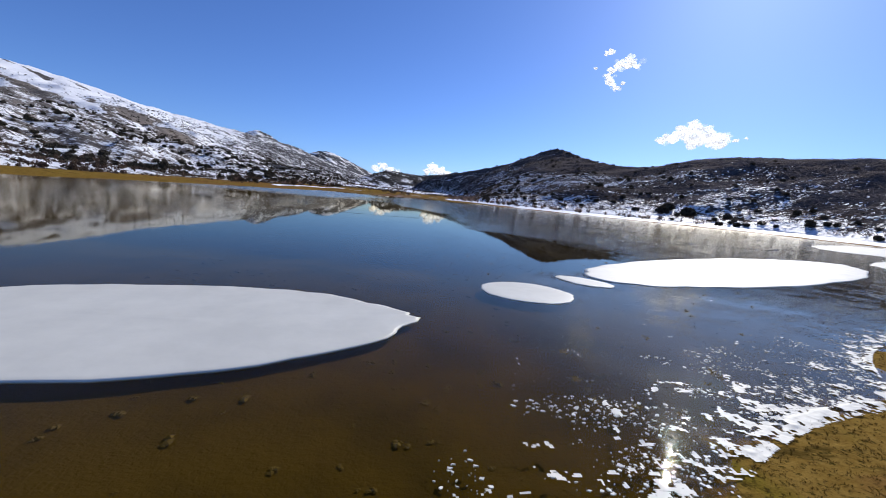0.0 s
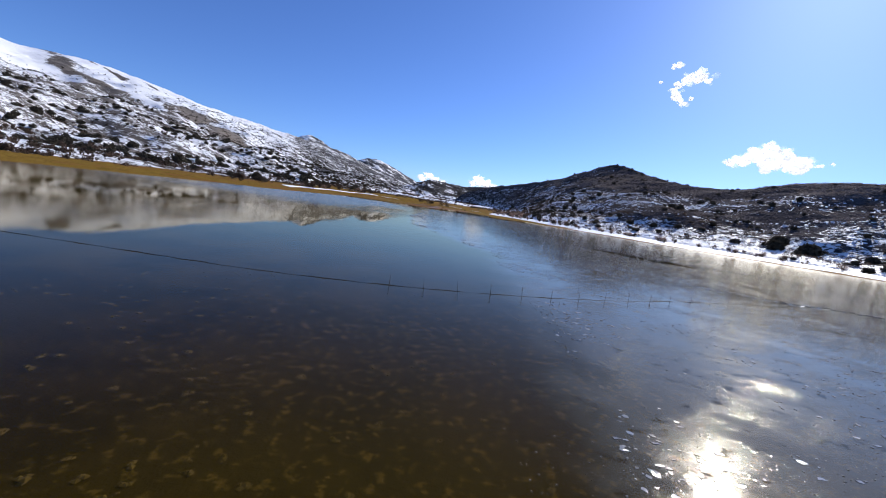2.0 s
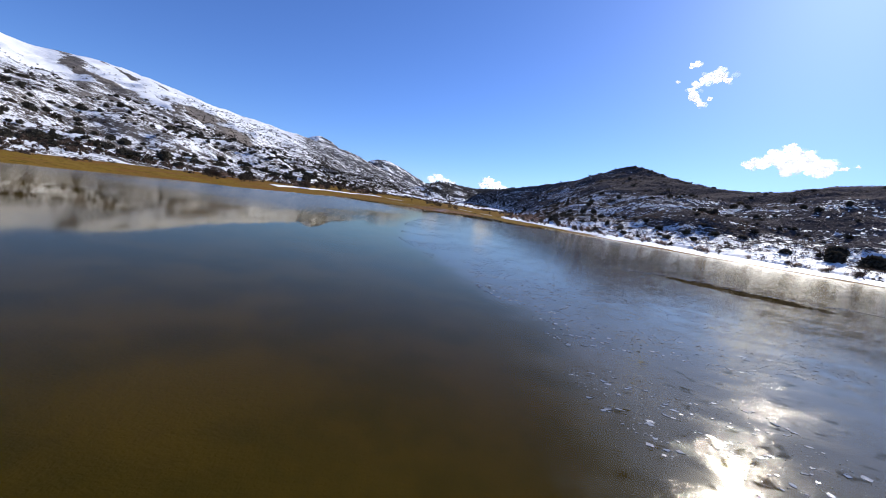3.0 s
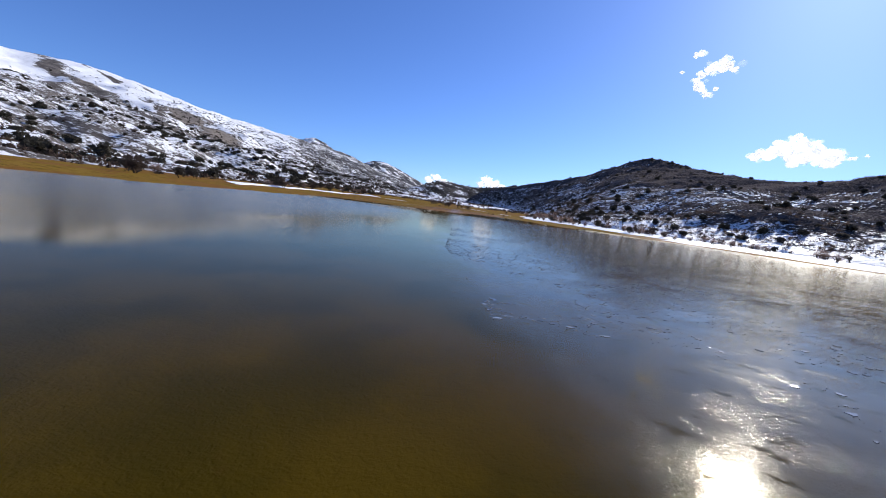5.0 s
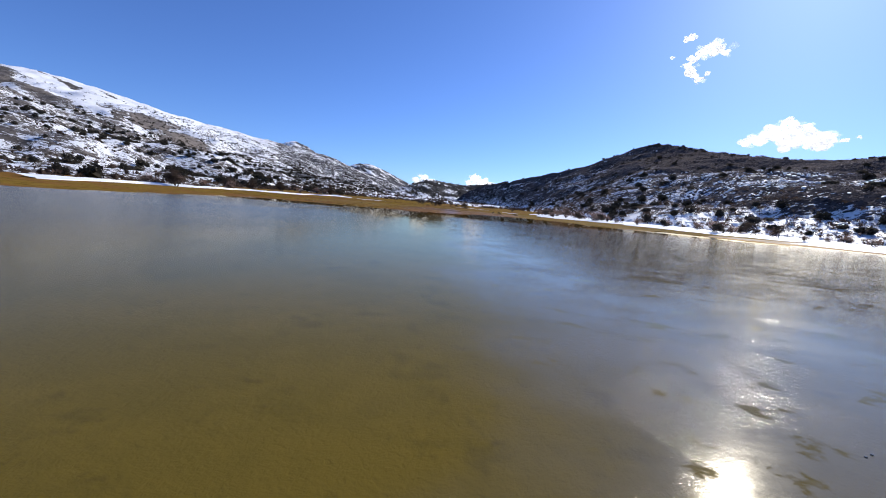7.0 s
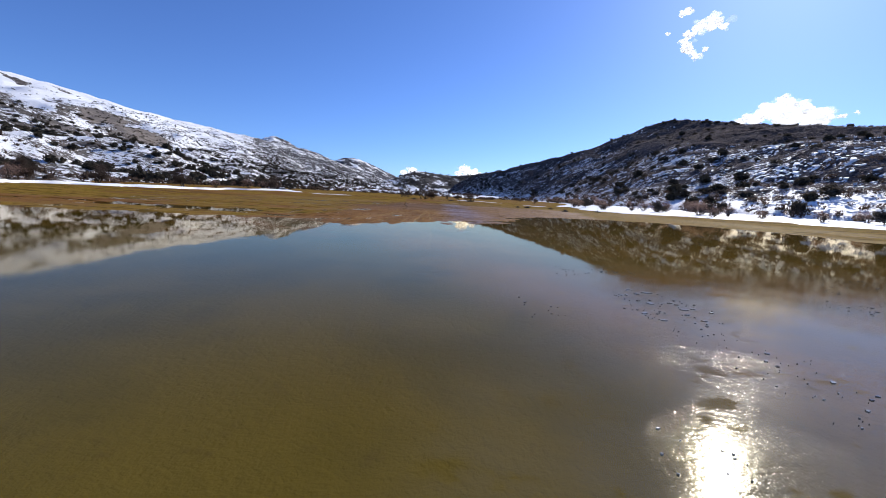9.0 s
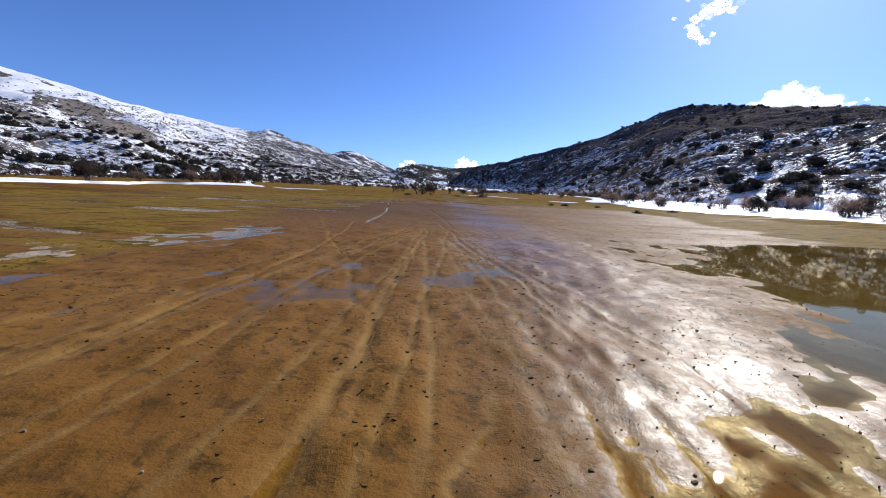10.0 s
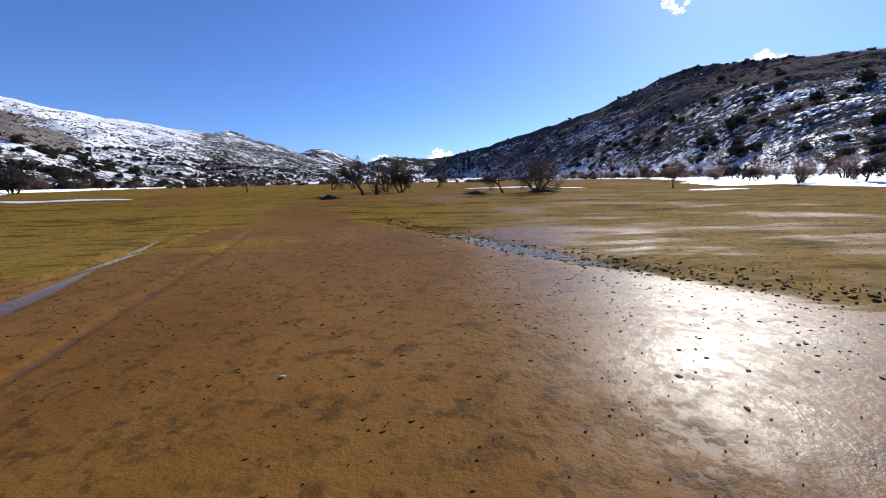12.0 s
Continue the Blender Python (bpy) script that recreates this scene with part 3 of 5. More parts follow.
wx, wy = np.linspace(-330, 330, 12), np.linspace(-420, 470, 12)
WX, WY = np.meshgrid(wx, wy)
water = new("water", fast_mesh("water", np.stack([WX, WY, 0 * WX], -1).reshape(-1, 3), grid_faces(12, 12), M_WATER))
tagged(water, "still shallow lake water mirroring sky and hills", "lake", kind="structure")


# ---------------------------------------------------------------- hills
def loft(name, stations, material, power, ns, nu, rough, seed, label, back=0.35):
    """A slope from a foot line to a crest line. stations: foot x, y, crest x, y, z."""
    st = np.array(stations, float)
    k = np.linspace(0, len(st) - 1, ns)
    cols = np.stack([np.interp(k, np.arange(len(st)), st[:, i]) for i in range(5)], 1)
    wide = max(3, ns // len(st) // 2 * 2 + 1)
    kern = np.hanning(wide + 2)[1:-1]
    kern /= kern.sum()
    pad = wide // 2
    cols = np.stack([np.convolve(np.pad(cols[:, i], pad, mode="reflect", reflect_type="odd"), kern, "valid") for i in range(5)], 1)
    u = np.concatenate([np.linspace(0, 1, nu) ** 1.15, np.linspace(1, 1 + back, 9)[1:]])
    X = cols[:, 0:1] + (cols[:, 2:3] - cols[:, 0:1]) * u
    Y = cols[:, 1:2] + (cols[:, 3:4] - cols[:, 1:2]) * u
    rise = np.where(u < 1, u ** power, 1 - 1.4 * (u - 1))
    Z = cols[:, 4:5] * rise
    grow = np.minimum(u * 6, 1) * (1 - 0.75 * np.exp(-((u - 1) / 0.10) ** 2))
    a, b, c = rough
    Z = Z + grow * (a * fbm(X / 190, Y / 190, seed, 3) + b * fbm(X / 55, Y / 55, seed + 5, 3)) + c * np.minimum(u * 8, 1) * fbm(X / 14, Y / 14, seed + 9, 3)
    Z = Z - 2.0 * np.maximum(0, 1 - u / 0.03)
    V = np.stack([X, Y, Z], -1)
    ob = new(name, fast_mesh(name, V.reshape(-1, 3), grid_faces(ns, len(u)), material))
    tagged(ob, label, "hill", kind="structure")
    return V


LEFT = [(-160, -400, -1500, -100, 312), (-145, -150, -1550, 250, 322), (-134, 60, -1560, 700, 330), (-114, 150, -1499, 968, 356), (-100, 230, -1435, 1257, 285),
        (-96, 345, -1307, 1436, 304), (-112, 456, -1016, 1499, 231), (-165, 560, -945, 1739, 220), (-195, 700, -702, 1863, 184), (-180, 850, -613, 2054, 176),
        (-150, 1000, -445, 2055, 115), (-120, 1150, -303, 2189, 73), (-100, 1300, -246, 2301, 62), (-90, 1400, -180, 2350, 25)]
RIGHT = [(265, -400, 420, -380, 48), (260, -150, 420, -120, 54), (242, 120, 414, 169, 63), (228, 215, 413, 320, 71), (160, 270, 412, 413, 78), (108, 318, 370, 475, 83),
         (76, 362, 352, 519, 71), (66, 402, 292, 580, 74), (70, 448, 292, 676, 94), (76, 510, 289, 685, 97), (92, 600, 296, 770, 115), (96, 680, 290, 806, 122),
         (96, 750, 206, 851, 85), (86, 830, 161, 967, 76), (66, 900, 80, 991, 51), (44, 980, 60, 1083, 53), (12, 1060, 30, 1179, 40), (-20, 1150, 10, 1280, 22)]
SECOND = [(-703, 1878, -933, 2078, 178), (-653, 1917, -883, 2117, 218), (-629, 1943, -859, 2143, 237), (-598, 1972, -828, 2172, 248), (-571, 1998, -801, 2198, 238), (-526, 2031, -756, 2231, 213), (-461, 2068, -691, 2268, 170), (-408, 2100, -638, 2300, 130)]
THIRD = [(-692, 2922, -992, 3342, 153), (-613, 2990, -913, 3410, 230), (-547, 3052, -847, 3472, 271), (-443, 3121, -743, 3541, 283), (-369, 3180, -669, 3600, 260), (-287, 3238, -587, 3658, 226), (-191, 3296, -491, 3716, 183), (-101, 3350, -401, 3770, 143)]
MIDDLE = [(-260, 1130, -240, 1300, 16), (-180, 1149, -180, 1329, 34), (-142, 1176, -142, 1356, 46), (-123, 1200, -123, 1380, 59), (-96, 1225, -96, 1405, 72), (-53, 1250, -53, 1430, 72), (-17, 1272, -17, 1452, 69), (20, 1294, 20, 1474, 67), (76, 1314, 76, 1494, 74), (133, 1331, 133, 1511, 86), (173, 1349, 173, 1529, 96)]


def lens_of(s, u, s0, u0, s1, u1, wide):
    """1 along a line on a slope (s along it, u up it), falling to 0 at wide beside it."""
    ds, du = s1 - s0, (u1 - u0) * 0.16
    k = np.clip(((s - s0) * ds + (u - u0) * 0.16 * du) / (ds * ds + du * du), 0, 1)
    return smooth(1.0, 0.35, np.hypot(s - s0 - k * ds, (u - u0) * 0.16 - k * du) / wide)


def lay_snow(ob, V, nu):
    """How much snow lies on the mountainside, and where the gravel lies bare, as fields of the mesh."""
    ns, nt = V.shape[:2]
    X, Y = V[:, :, 0], V[:, :, 1]
    s = np.repeat(np.linspace(0, 1, ns)[:, None], nt, 1) + 0.010 * fbm(X / 90, Y / 90, 201, 4)
    u = np.concatenate([np.linspace(0, 1, nu) ** 1.15, np.linspace(1, 1.35, 9)[1:]])[None, :] + 0.05 * fbm(X / 110, Y / 110, 205, 4)
    snow = np.interp(u, [0, 0.05, 0.12, 0.30, 0.42, 0.52, 0.66, 0.80, 1.0], [0.58, 0.52, 0.50, 0.48, 0.46, 0.56, 0.66, 0.80, 0.92])
    flank = smooth(0.47, 0.52, s) * smooth(0.2, 0.4, u)
    snow = snow * (1 - flank) + flank * np.interp(u, [0.2, 0.5, 0.8, 1.0], [0.42, 0.58, 0.68, 0.72])
    tail = smooth(0.56, 0.62, s) * smooth(0.10, 0.3, u)
    snow = snow * (1 - tail) + tail * (0.38 + 0.08 * smooth(0.8, 1.0, u))
    for s0, u0, s1, u1, wide, to in ((0.362, 0.98, 0.408, 0.60, 0.014, 1.0), (0.385, 0.80, 0.420, 0.52, 0.008, 0.95), (0.300, 0.95, 0.318, 0.62, 0.012, 0.95), (0.430, 0.98, 0.500, 0.70, 0.008, 0.92)):
        k = lens_of(s, u, s0, u0, s1, u1, wide)
        snow = snow * (1 - k) + to * k
    for s0, u0, s1, u1, wide, to in ((0.338, 0.90, 0.374, 0.60, 0.017, 0.16), (0.372, 0.62, 0.404, 0.46, 0.008, 0.40), (0.405, 0.72, 0.424, 0.50, 0.007, 0.22), (0.378, 0.98, 0.392, 0.90, 0.005, 0.30),
                                     (0.420, 0.99, 0.436, 0.94, 0.005, 0.35), (0.320, 0.70, 0.345, 0.45, 0.008, 0.38)):
        k = lens_of(s, u, s0, u0, s1, u1, wide)
        snow = snow * (1 - k) + to * k
    bare = np.maximum(lens_of(s, u, 0.440, 0.60, 0.462, 0.58, 0.017), lens_of(s, u, 0.455, 0.55, 0.492, 0.48, 0.013))
    snow = snow * (1 - bare) + 0.12 * bare
    for name, field in (("snow", snow), ("gravel", bare), ("grey", tail)):
        f = ob.data.attributes.new(name, "FLOAT", "POINT")
        f.data.foreach_set("value", field.astype(np.float32).ravel())


V_LEFT = loft("hill_left", LEFT, M_LEFT, 1.5, 300, 150, (14, 7, 1.6), 50, "long grey limestone mountainside streaked with snow")
V_RIGHT = loft("hill_right", RIGHT, M_RIGHT, 0.95, 320, 130, (6, 4, 1.1), 70, "dark scrub-covered hill with patches of snow")
lay_snow(bpy.data.objects["hill_left"], V_LEFT, 150)
loft("hill_second", SECOND, M_FAR, 1.2, 120, 60, (14, 8, 2), 90, "distant rocky ridge dusted with snow")
loft("hill_third", THIRD, M_FAR, 1.2, 100, 50, (10, 7, 2), 95, "farthest pale mountain with thin snow")
V_MID = loft("hill_middle", MIDDLE, M_KNOLL, 0.9, 120, 50, (5, 4, 1.4), 98, "low dark wooded knoll closing the valley")


def hill_height(V, x, y):
    d = (V[:, :, 0] - x) ** 2 + (V[:, :, 1] - y) ** 2
    i, j = np.unravel_index(np.argmin(d), d.shape)
    return float(V[i, j, 2]) if d[i, j] < 64 else -9.0


# ---------------------------------------------------------------- scrub
def clump(rng, shards, lumps):
    """One ragged bush of unit radius: small leaf shards round a few broken lumps."""
    tris = []
    for _ in range(shards):
        d = rng.normal(size=3)
        d /= np.linalg.norm(d)
        c = d * rng.uniform(0.45, 1.0) * np.array([1, 1, 0.8]) + np.array([0, 0, 0.75])
        s = rng.uniform(0.18, 0.40)
        a, b = rng.normal(size=3), rng.normal(size=3)
        a, b = a / np.linalg.norm(a) * s, b / np.linalg.norm(b) * s
        tris.append([c - a, c + a * 0.6 + b, c + a - b * 0.7])
    for _ in range(lumps):
        c = rng.uniform(-0.5, 0.5, 3) * np.array([1, 1, 0.6]) + np.array([0, 0, 0.55])
        r = rng.uniform(0.35, 0.6)
        p = [c + r * np.array(v) * rng.uniform(0.7, 1.25) for v in ((1, 0, 0), (0, 1, 0), (-1, 0, 0), (0, -1, 0), (0, 0, 0.9), (0, 0, -1.1))]
        for i in range(4):
            tris += [[p[i], p[(i + 1) % 4], p[4]], [p[(i + 1) % 4], p[i], p[5]]]
    return np.array(tris)


def scatter(name, places, sizes, material, label, category, seed, shards=14, lumps=2, tall=1.0):
    """Many clumps in one mesh."""
    rng = np.random.default_rng(seed)
    kinds = [clump(rng, shards, lumps) for _ in range(9)]
    out = []
    for p, s in zip(places, sizes):
        t = kinds[rng.integers(9)]
        w = rng.uniform(0, 2 * math.pi)
        c, d = math.cos(w), math.sin(w)
        q = t @ np.array([[c, d, 0], [-d, c, 0], [0, 0, tall * rng.uniform(0.8, 1.2)]])
        out.append(q * s + p)
    v = np.concatenate(out).reshape(-1, 3)
    ob = new(name, fast_mesh(name, v, np.arange(len(v)).reshape(-1, 3), material, False))
    return tagged(ob, label, category, kind="stuff")


def on_loft(V, rng, count, u0, u1, s0=0.0, s1=1.0, bias=1.0):
    i = (rng.uniform(s0, s1, count) * (V.shape[0] - 2)).astype(int)
    top = V.shape[1] - 9
    j = ((u0 + (u1 - u0) * rng.uniform(0, 1, count) ** bias) ** (1 / 1.15) * top).astype(int)
    f, g = rng.uniform(0, 1, (2, count, 1))
    return (V[i, j] * (1 - f) + V[i + 1, j] * f) * (1 - g) + (V[i, j + 1] * (1 - f) + V[i + 1, j + 1] * f) * g


rng = np.random.default_rng(5)
p = on_loft(V_LEFT, rng, 14000, 0.010, 0.60, 0.1, 0.95, 1.3)
p = p[fbm(p[:, 0] / 45, p[:, 1] / 45, 111, 3) > -0.05]
scatter("hillside_scrub", p, rng.uniform(0.6, 1.9, len(p)) ** 1.15, M_BARE, "low brown scrub dotted over a snowy mountainside", "scrub", 6)
p = on_loft(V_LEFT, rng, 1900, 0.034, 0.46, 0.12, 0.92, 0.9)
p = p[fbm(p[:, 0] / 40, p[:, 1] / 40, 113, 2) > -0.45]
scatter("hillside_oaks", p, 1.7 + 2.9 * rng.uniform(0, 1, len(p)) ** 1.4, M_OAK, "round dark holm oaks on the lower slope", "scrub", 14, 110, 5, 0.85)
p = on_loft(V_LEFT, rng, 2200, 0.28, 0.62, 0.15, 0.9, 1.0)
p = p[fbm(p[:, 0] / 70, p[:, 1] / 70, 117, 2) > 0.0]
scatter("middle_oaks", p, rng.uniform(1.8, 4.2, len(p)), M_OAK, "dark holm oaks gathered in a belt on the slope", "scrub", 16, 60, 3, 0.62)
p = on_loft(V_LEFT, rng, 1900, 0.5, 0.9, 0.2, 0.95, 1.0)
p = p[fbm(p[:, 0] / 120, p[:, 1] / 120, 119, 2) > -0.1]
p = np.concatenate([p, on_loft(V_LEFT, rng, 1300, 0.25, 0.9, 0.44, 0.64, 0.8)])
scatter("high_bushes", p, rng.uniform(1.4, 3.6, len(p)), M_BUSH, "small dark bushes dotting the upper snow", "scrub", 15, 16, 1, 0.7)
p = on_loft(V_LEFT, rng, 3000, 0.006, 0.12, 0.1, 0.95, 1.2)
p = p[fbm(p[:, 0] / 20, p[:, 1] / 20, 112, 3) > -0.15]
scatter("foot_thicket", p, rng.uniform(0.5, 1.3, len(p)), M_BARE, "bare brown thicket along the foot of the mountain", "scrub", 9, 26, 0)
def open_ground(q):
    """Below 0 where the slope lies open to snow, above 0 where scrub closes it."""
    return fbm(q[:, 1] / 7, q[:, 2] / 3.0, 121, 4, 0.62) + 0.55 * fbm(q[:, 1] / 60, q[:, 2] / 14, 125, 2) + 1.3 * smooth(46, 70, q[:, 2]) * smooth(790, 680, q[:, 1])


def drifts(name, V, count, label, seed):
    """Thin uneven drifts of snow lying along a slope, in one mesh."""
    rng = np.random.default_rng(seed)
    i = (rng.uniform(0.03, 0.94, count) * (V.shape[0] - 2)).astype(int)
    j = (rng.uniform(0.03, 0.93, count) * (V.shape[1] - 10)).astype(int)
    c = V[i, j] + rng.normal(0, 1.0, (count, 3)) * np.array([1.4, 2.4, 0.0])
    e1, e2 = V[i + 1, j] - V[i, j], V[i, j + 1] - V[i, j]
    n = np.cross(e1, e2)
    n *= np.sign(n[:, 2:3]) / np.linalg.norm(n, axis=1, keepdims=True)
    keep = open_ground(c) < -0.50 + 0.45 * rng.uniform(-1, 1, count) ** 3
    c, n = c[keep], n[keep]
    base = V[i, j][keep]
    c[:, 2] = base[:, 2] - ((c - base)[:, :2] * n[:, :2]).sum(1) / n[:, 2]
    m = len(c)
    size = 0.28 + 0.80 * rng.uniform(0, 1, m) ** 2
    ang = np.linspace(0, 2 * math.pi, 7)[:-1][None, :] + rng.uniform(-0.3, 0.3, (m, 6))
    rad = size[:, None] * rng.uniform(0.55, 1.2, (m, 6))
    dy, dx = np.cos(ang) * rad * rng.uniform(0.6, 1.2, (m, 1)), np.sin(ang) * rad * 1.3
    flat = n * np.array([0.70, 0.70, 1.0]) + rng.normal(0, 0.12, (m, 3)) * np.array([1, 1, 0])
    dz = -(flat[:, :1] * dx + flat[:, 1:2] * dy) / flat[:, 2:3]
    top = np.stack([c[:, :1] + dx, c[:, 1:2] + dy, c[:, 2:] + 0.22 + dz], -1)
    low = top - np.array([0, 0, 0.9])
    verts = np.concatenate([top, low], 1).reshape(-1, 3)
    tris = [(0, 1, 2), (0, 2, 3), (0, 3, 4), (0, 4, 5)] + [t for k in range(6) for t in ((k, 6 + k, (k + 1) % 6), ((k + 1) % 6, 6 + k, 6 + (k + 1) % 6))]
    faces = ((np.arange(m) * 12)[:, None, None] + np.array(tris)[None]).reshape(-1, 3)
    return tagged(new(name, fast_mesh(name, verts, faces, M_SNOW, False)), label, "snow", kind="stuff")


drifts("slope_drifts", V_RIGHT, 80000, "small bright drifts of snow between the scrub", 127)
p = on_loft(V_RIGHT, rng, 60000, 0.05, 1.0, 0.02, 0.95, 1.0)
p = p[open_ground(p) > -0.36]
high = on_loft(V_RIGHT, rng, 16000, 0.6, 1.0, 0.15, 0.95, 1.0)
p = np.concatenate([p, high[(high[:, 2] > 40) & (high[:, 1] < 740)]])
scatter("slope_scrub", p, rng.uniform(0.45, 1.45, len(p)), M_HEATH, "low dark evergreen scrub over the hill slope", "scrub", 7, 12, 0, 0.62)
p = on_loft(V_RIGHT, rng, 420, 0.05, 0.9, 0.05, 0.95, 1.2)
p = p[fbm(p[:, 0] / 30, p[:, 1] / 30, 122, 2) > -0.1]
p = np.concatenate([p, on_loft(V_RIGHT, rng, 80, 0.95, 1.0, 0.35, 0.95)])
scatter("slope_bushes", p, rng.uniform(0.9, 2.7, len(p)), M_BUSH, "scattered round dark bushes on the scrub slope", "scrub", 12, 110, 3, 0.7)
stand = np.array([(193, 283, 0.0), (215, 285, 0.0), (205, 295, 0.0), (232, 266, 0.0), (176, 292, 0.0)])
stand[:, 2] = [hill_height(V_RIGHT, q[0], q[1]) - 0.3 for q in stand]
scatter("shore_oaks", stand, np.array([3.8, 5.0, 4.2, 3.0, 2.4]), M_OAK, "stand of tall dark holm oaks on the snowy shore", "scrub", 19, 900, 5, 0.85)
p = on_loft(V_RIGHT, rng, 330, 0.03, 0.80, 0.05, 0.92, 1.3)
scatter("slope_oaks", p, 1.3 + 2.0 * rng.uniform(0, 1, len(p)) ** 1.6, M_OAK, "round dark holm oaks standing among the low scrub", "scrub", 20, 160, 5, 0.85)
p = on_loft(V_RIGHT, rng, 5600, 0.015, 0.30, 0.03, 0.95, 1.3)
p = p[fbm(p[:, 0] / 18, p[:, 1] / 18, 123, 3) > -0.1]
scatter("bank_thicket", p, rng.uniform(0.4, 1.2, len(p)), M_BARE, "bare brown thicket on the snowy foot of the hill", "scrub", 13, 30, 0, 0.9)
p = on_loft(V_MID, rng, 420, 0.05, 1.0)
scatter("knoll_scrub", p, rng.uniform(1.8, 3.6, len(p)), M_BUSH, "dark bushes on the low knoll", "scrub", 8)


p = np.stack([rng.uniform(-185, 85, 900), 520 + 480 * rng.uniform(0, 1, 900) ** 0.8, np.zeros(900)], 1)
p = p[(fbm(p[:, 0] / 35, p[:, 1] / 60, 131, 3) > -0.15) & (p[:, 0] > left_foot(p[:, 1]) - 6) & (p[:, 0] < right_foot(p[:, 1]) + 6) & ((p[:, 1] > 640) | (np.abs(p[:, 0] + 20) > 55))]
p[:, 2] = floor_height(p[:, 0], p[:, 1]) - 0.2 + 5 * np.clip((p[:, 1] - 790) / 160, 0, 1)
scatter("valley_thicket", p, rng.uniform(1.2, 2.6, len(p)), M_BARE, "bare brown thicket closing the head of the valley", "scrub", 18, 40, 1, 0.9)


# ---------------------------------------------------------------- snow along the foot of the slopes
def belt(name, inner, outer, y0, y1, seed, label, side=1):
    """A bank of old snow between two lines, with a ragged edge towards the meadow."""
    y = np.arange(y0, y1, 1.2)
    a = inner(y) + 3.2 * fbm(y / 22, y * 0 + seed, seed, 4, 0.6) + 0.8 * vnoise(y / 2.3, y * 0, seed + 4)
    b = outer(y)
    b = np.where(b < a, np.minimum(b, a - 0.3), np.maximum(b, a + 0.3)) if side > 0 else np.minimum(b, a - 0.15)
    u = np.concatenate([[0, 0.02, 0.05, 0.1], np.linspace(0.2, 1, 9)])
    X = a[:, None] + (b - a)[:, None] * u
    Y = np.repeat(y[:, None], len(u), 1)
    Z = np.maximum(floor_height(X, Y), 0.0) + 0.22 * np.minimum(u * 14, 1) + 0.10 * fbm(X / 5, Y / 5, seed + 2, 3) * np.minimum(u * 6, 1) + 0.7 * np.maximum(u - 0.45, 0) - 0.06 * (u < 0.01)
    return tagged(new(name, fast_mesh(name, np.stack([X, Y, Z], -1).reshape(-1, 3), grid_faces(len(y), len(u)), M_SNOW)), label, "snow", kind="structure")


belt("snow_bank_left", lambda y: left_foot(y) - 4.0, lambda y: left_foot(y) - 5.4, 262, 900, 131, "bank of old snow at the foot of the mountain", -1)
belt("snow_bank_right", lambda y: np.minimum(right_foot(y), np.where(y < 290, right_water(y) + 5.0, 999)), lambda y: right_foot(y) + np.interp(y, [200, 280, 345, 425, 500], [18, 25, 25, 33, 20]), -120, 900, 137, "broad white snow bank along the lake shore")
# the valley head: snow lying across the far end of the meadow
hx = np.linspace(-190, 80, 90)
HX, HU = np.meshgrid(hx, np.linspace(0, 1, 14))
HY = 760 + 30 * fbm(HX / 60, HX * 0, 141, 3) + HU * 160
HZ = floor_height(HX, HY * 0 + 700) + 0.5 + HU * 5
tagged(new("snow_field", fast_mesh("snow_field", np.stack([HX, HY, HZ], -1).reshape(-1, 3), grid_faces(14, 90), M_SNOW)), "snow lying across the head of the valley", "snow", kind="structure")


# ---------------------------------------------------------------- ice on the lake
def floe(cx, cy, rx, ry, turn, wobble, label, thick=0.05, seed=0, sharp=0.0, name="ice_floe"):
    """A slab of snow-covered ice with a soft, low rim. sharp draws one end out to a point."""
    ang = np.linspace(0, 2 * math.pi, 120, endpoint=False)
    rad = 1 + wobble * fbm(np.cos(ang) * 1.4 + seed, np.sin(ang) * 1.4, seed, 3) + 0.02 * vnoise(ang * 11, ang * 0, seed + 7)
    px = np.cos(ang) * rad * rx
    py = np.sin(ang) * rad * ry * (1 - sharp * np.clip(np.cos(ang), 0, 1) ** 4)
    c, d = math.cos(radians(turn)), math.sin(radians(turn))
    rings = [(1.0, -0.03), (1.004, thick * 0.35), (0.985, thick * 0.8), (0.95, thick), (0.7, thick * 1.25), (0.35, thick * 1.2), (0.0004, thick * 1.3)]
    verts = []
    for k, h in rings:
        x, y = px * k, py * k
        X, Y = cx + c * x - d * y, cy + d * x + c * y
        verts.append(np.stack([X, Y, h + 0.008 * fbm(X, Y, seed + 3, 2) * (k < 0.9)], -1))
    V = np.concatenate(verts)
    n = len(ang)
    faces = [(r * n + i, r * n + (i + 1) % n, (r + 1) * n + (i + 1) % n, (r + 1) * n + i) for r in range(len(rings) - 1) for i in range(n)]
    return tagged(new(name, fast_mesh(name, V, faces, M_FLOE)), label, "ice floe", "snow-covered ice floes")


floe(-9.0, 13.2, 9.8, 4.4, 11, 0.04, "large white snow-covered ice floe tapering to a point", 0.06, 3, 0.55)
floe(7.0, 20.9, 2.75, 2.3, 2, 0.04, "small rounded snow-covered ice floe", 0.05, 5, 0.55)
floe(12.3, 25.1, 1.95, 1.25, -38, 0.06, "narrow snow-covered ice floe beside larger ones", 0.05, 9)
floe(40.6, 40.1, 30.0, 6.4, 27, 0.05, "long bright snow-covered ice floe near the shore", 0.06, 12, 0.30)
floe(150.0, 106.0, 46.0, 15.0, 32, 0.14, "broad shore floe of snow-covered ice", 0.06, 15)
floe(86.0, 60.0, 14.0, 3.0, 30, 0.14, "thin snow-covered ice floe off the shore", 0.05, 18)

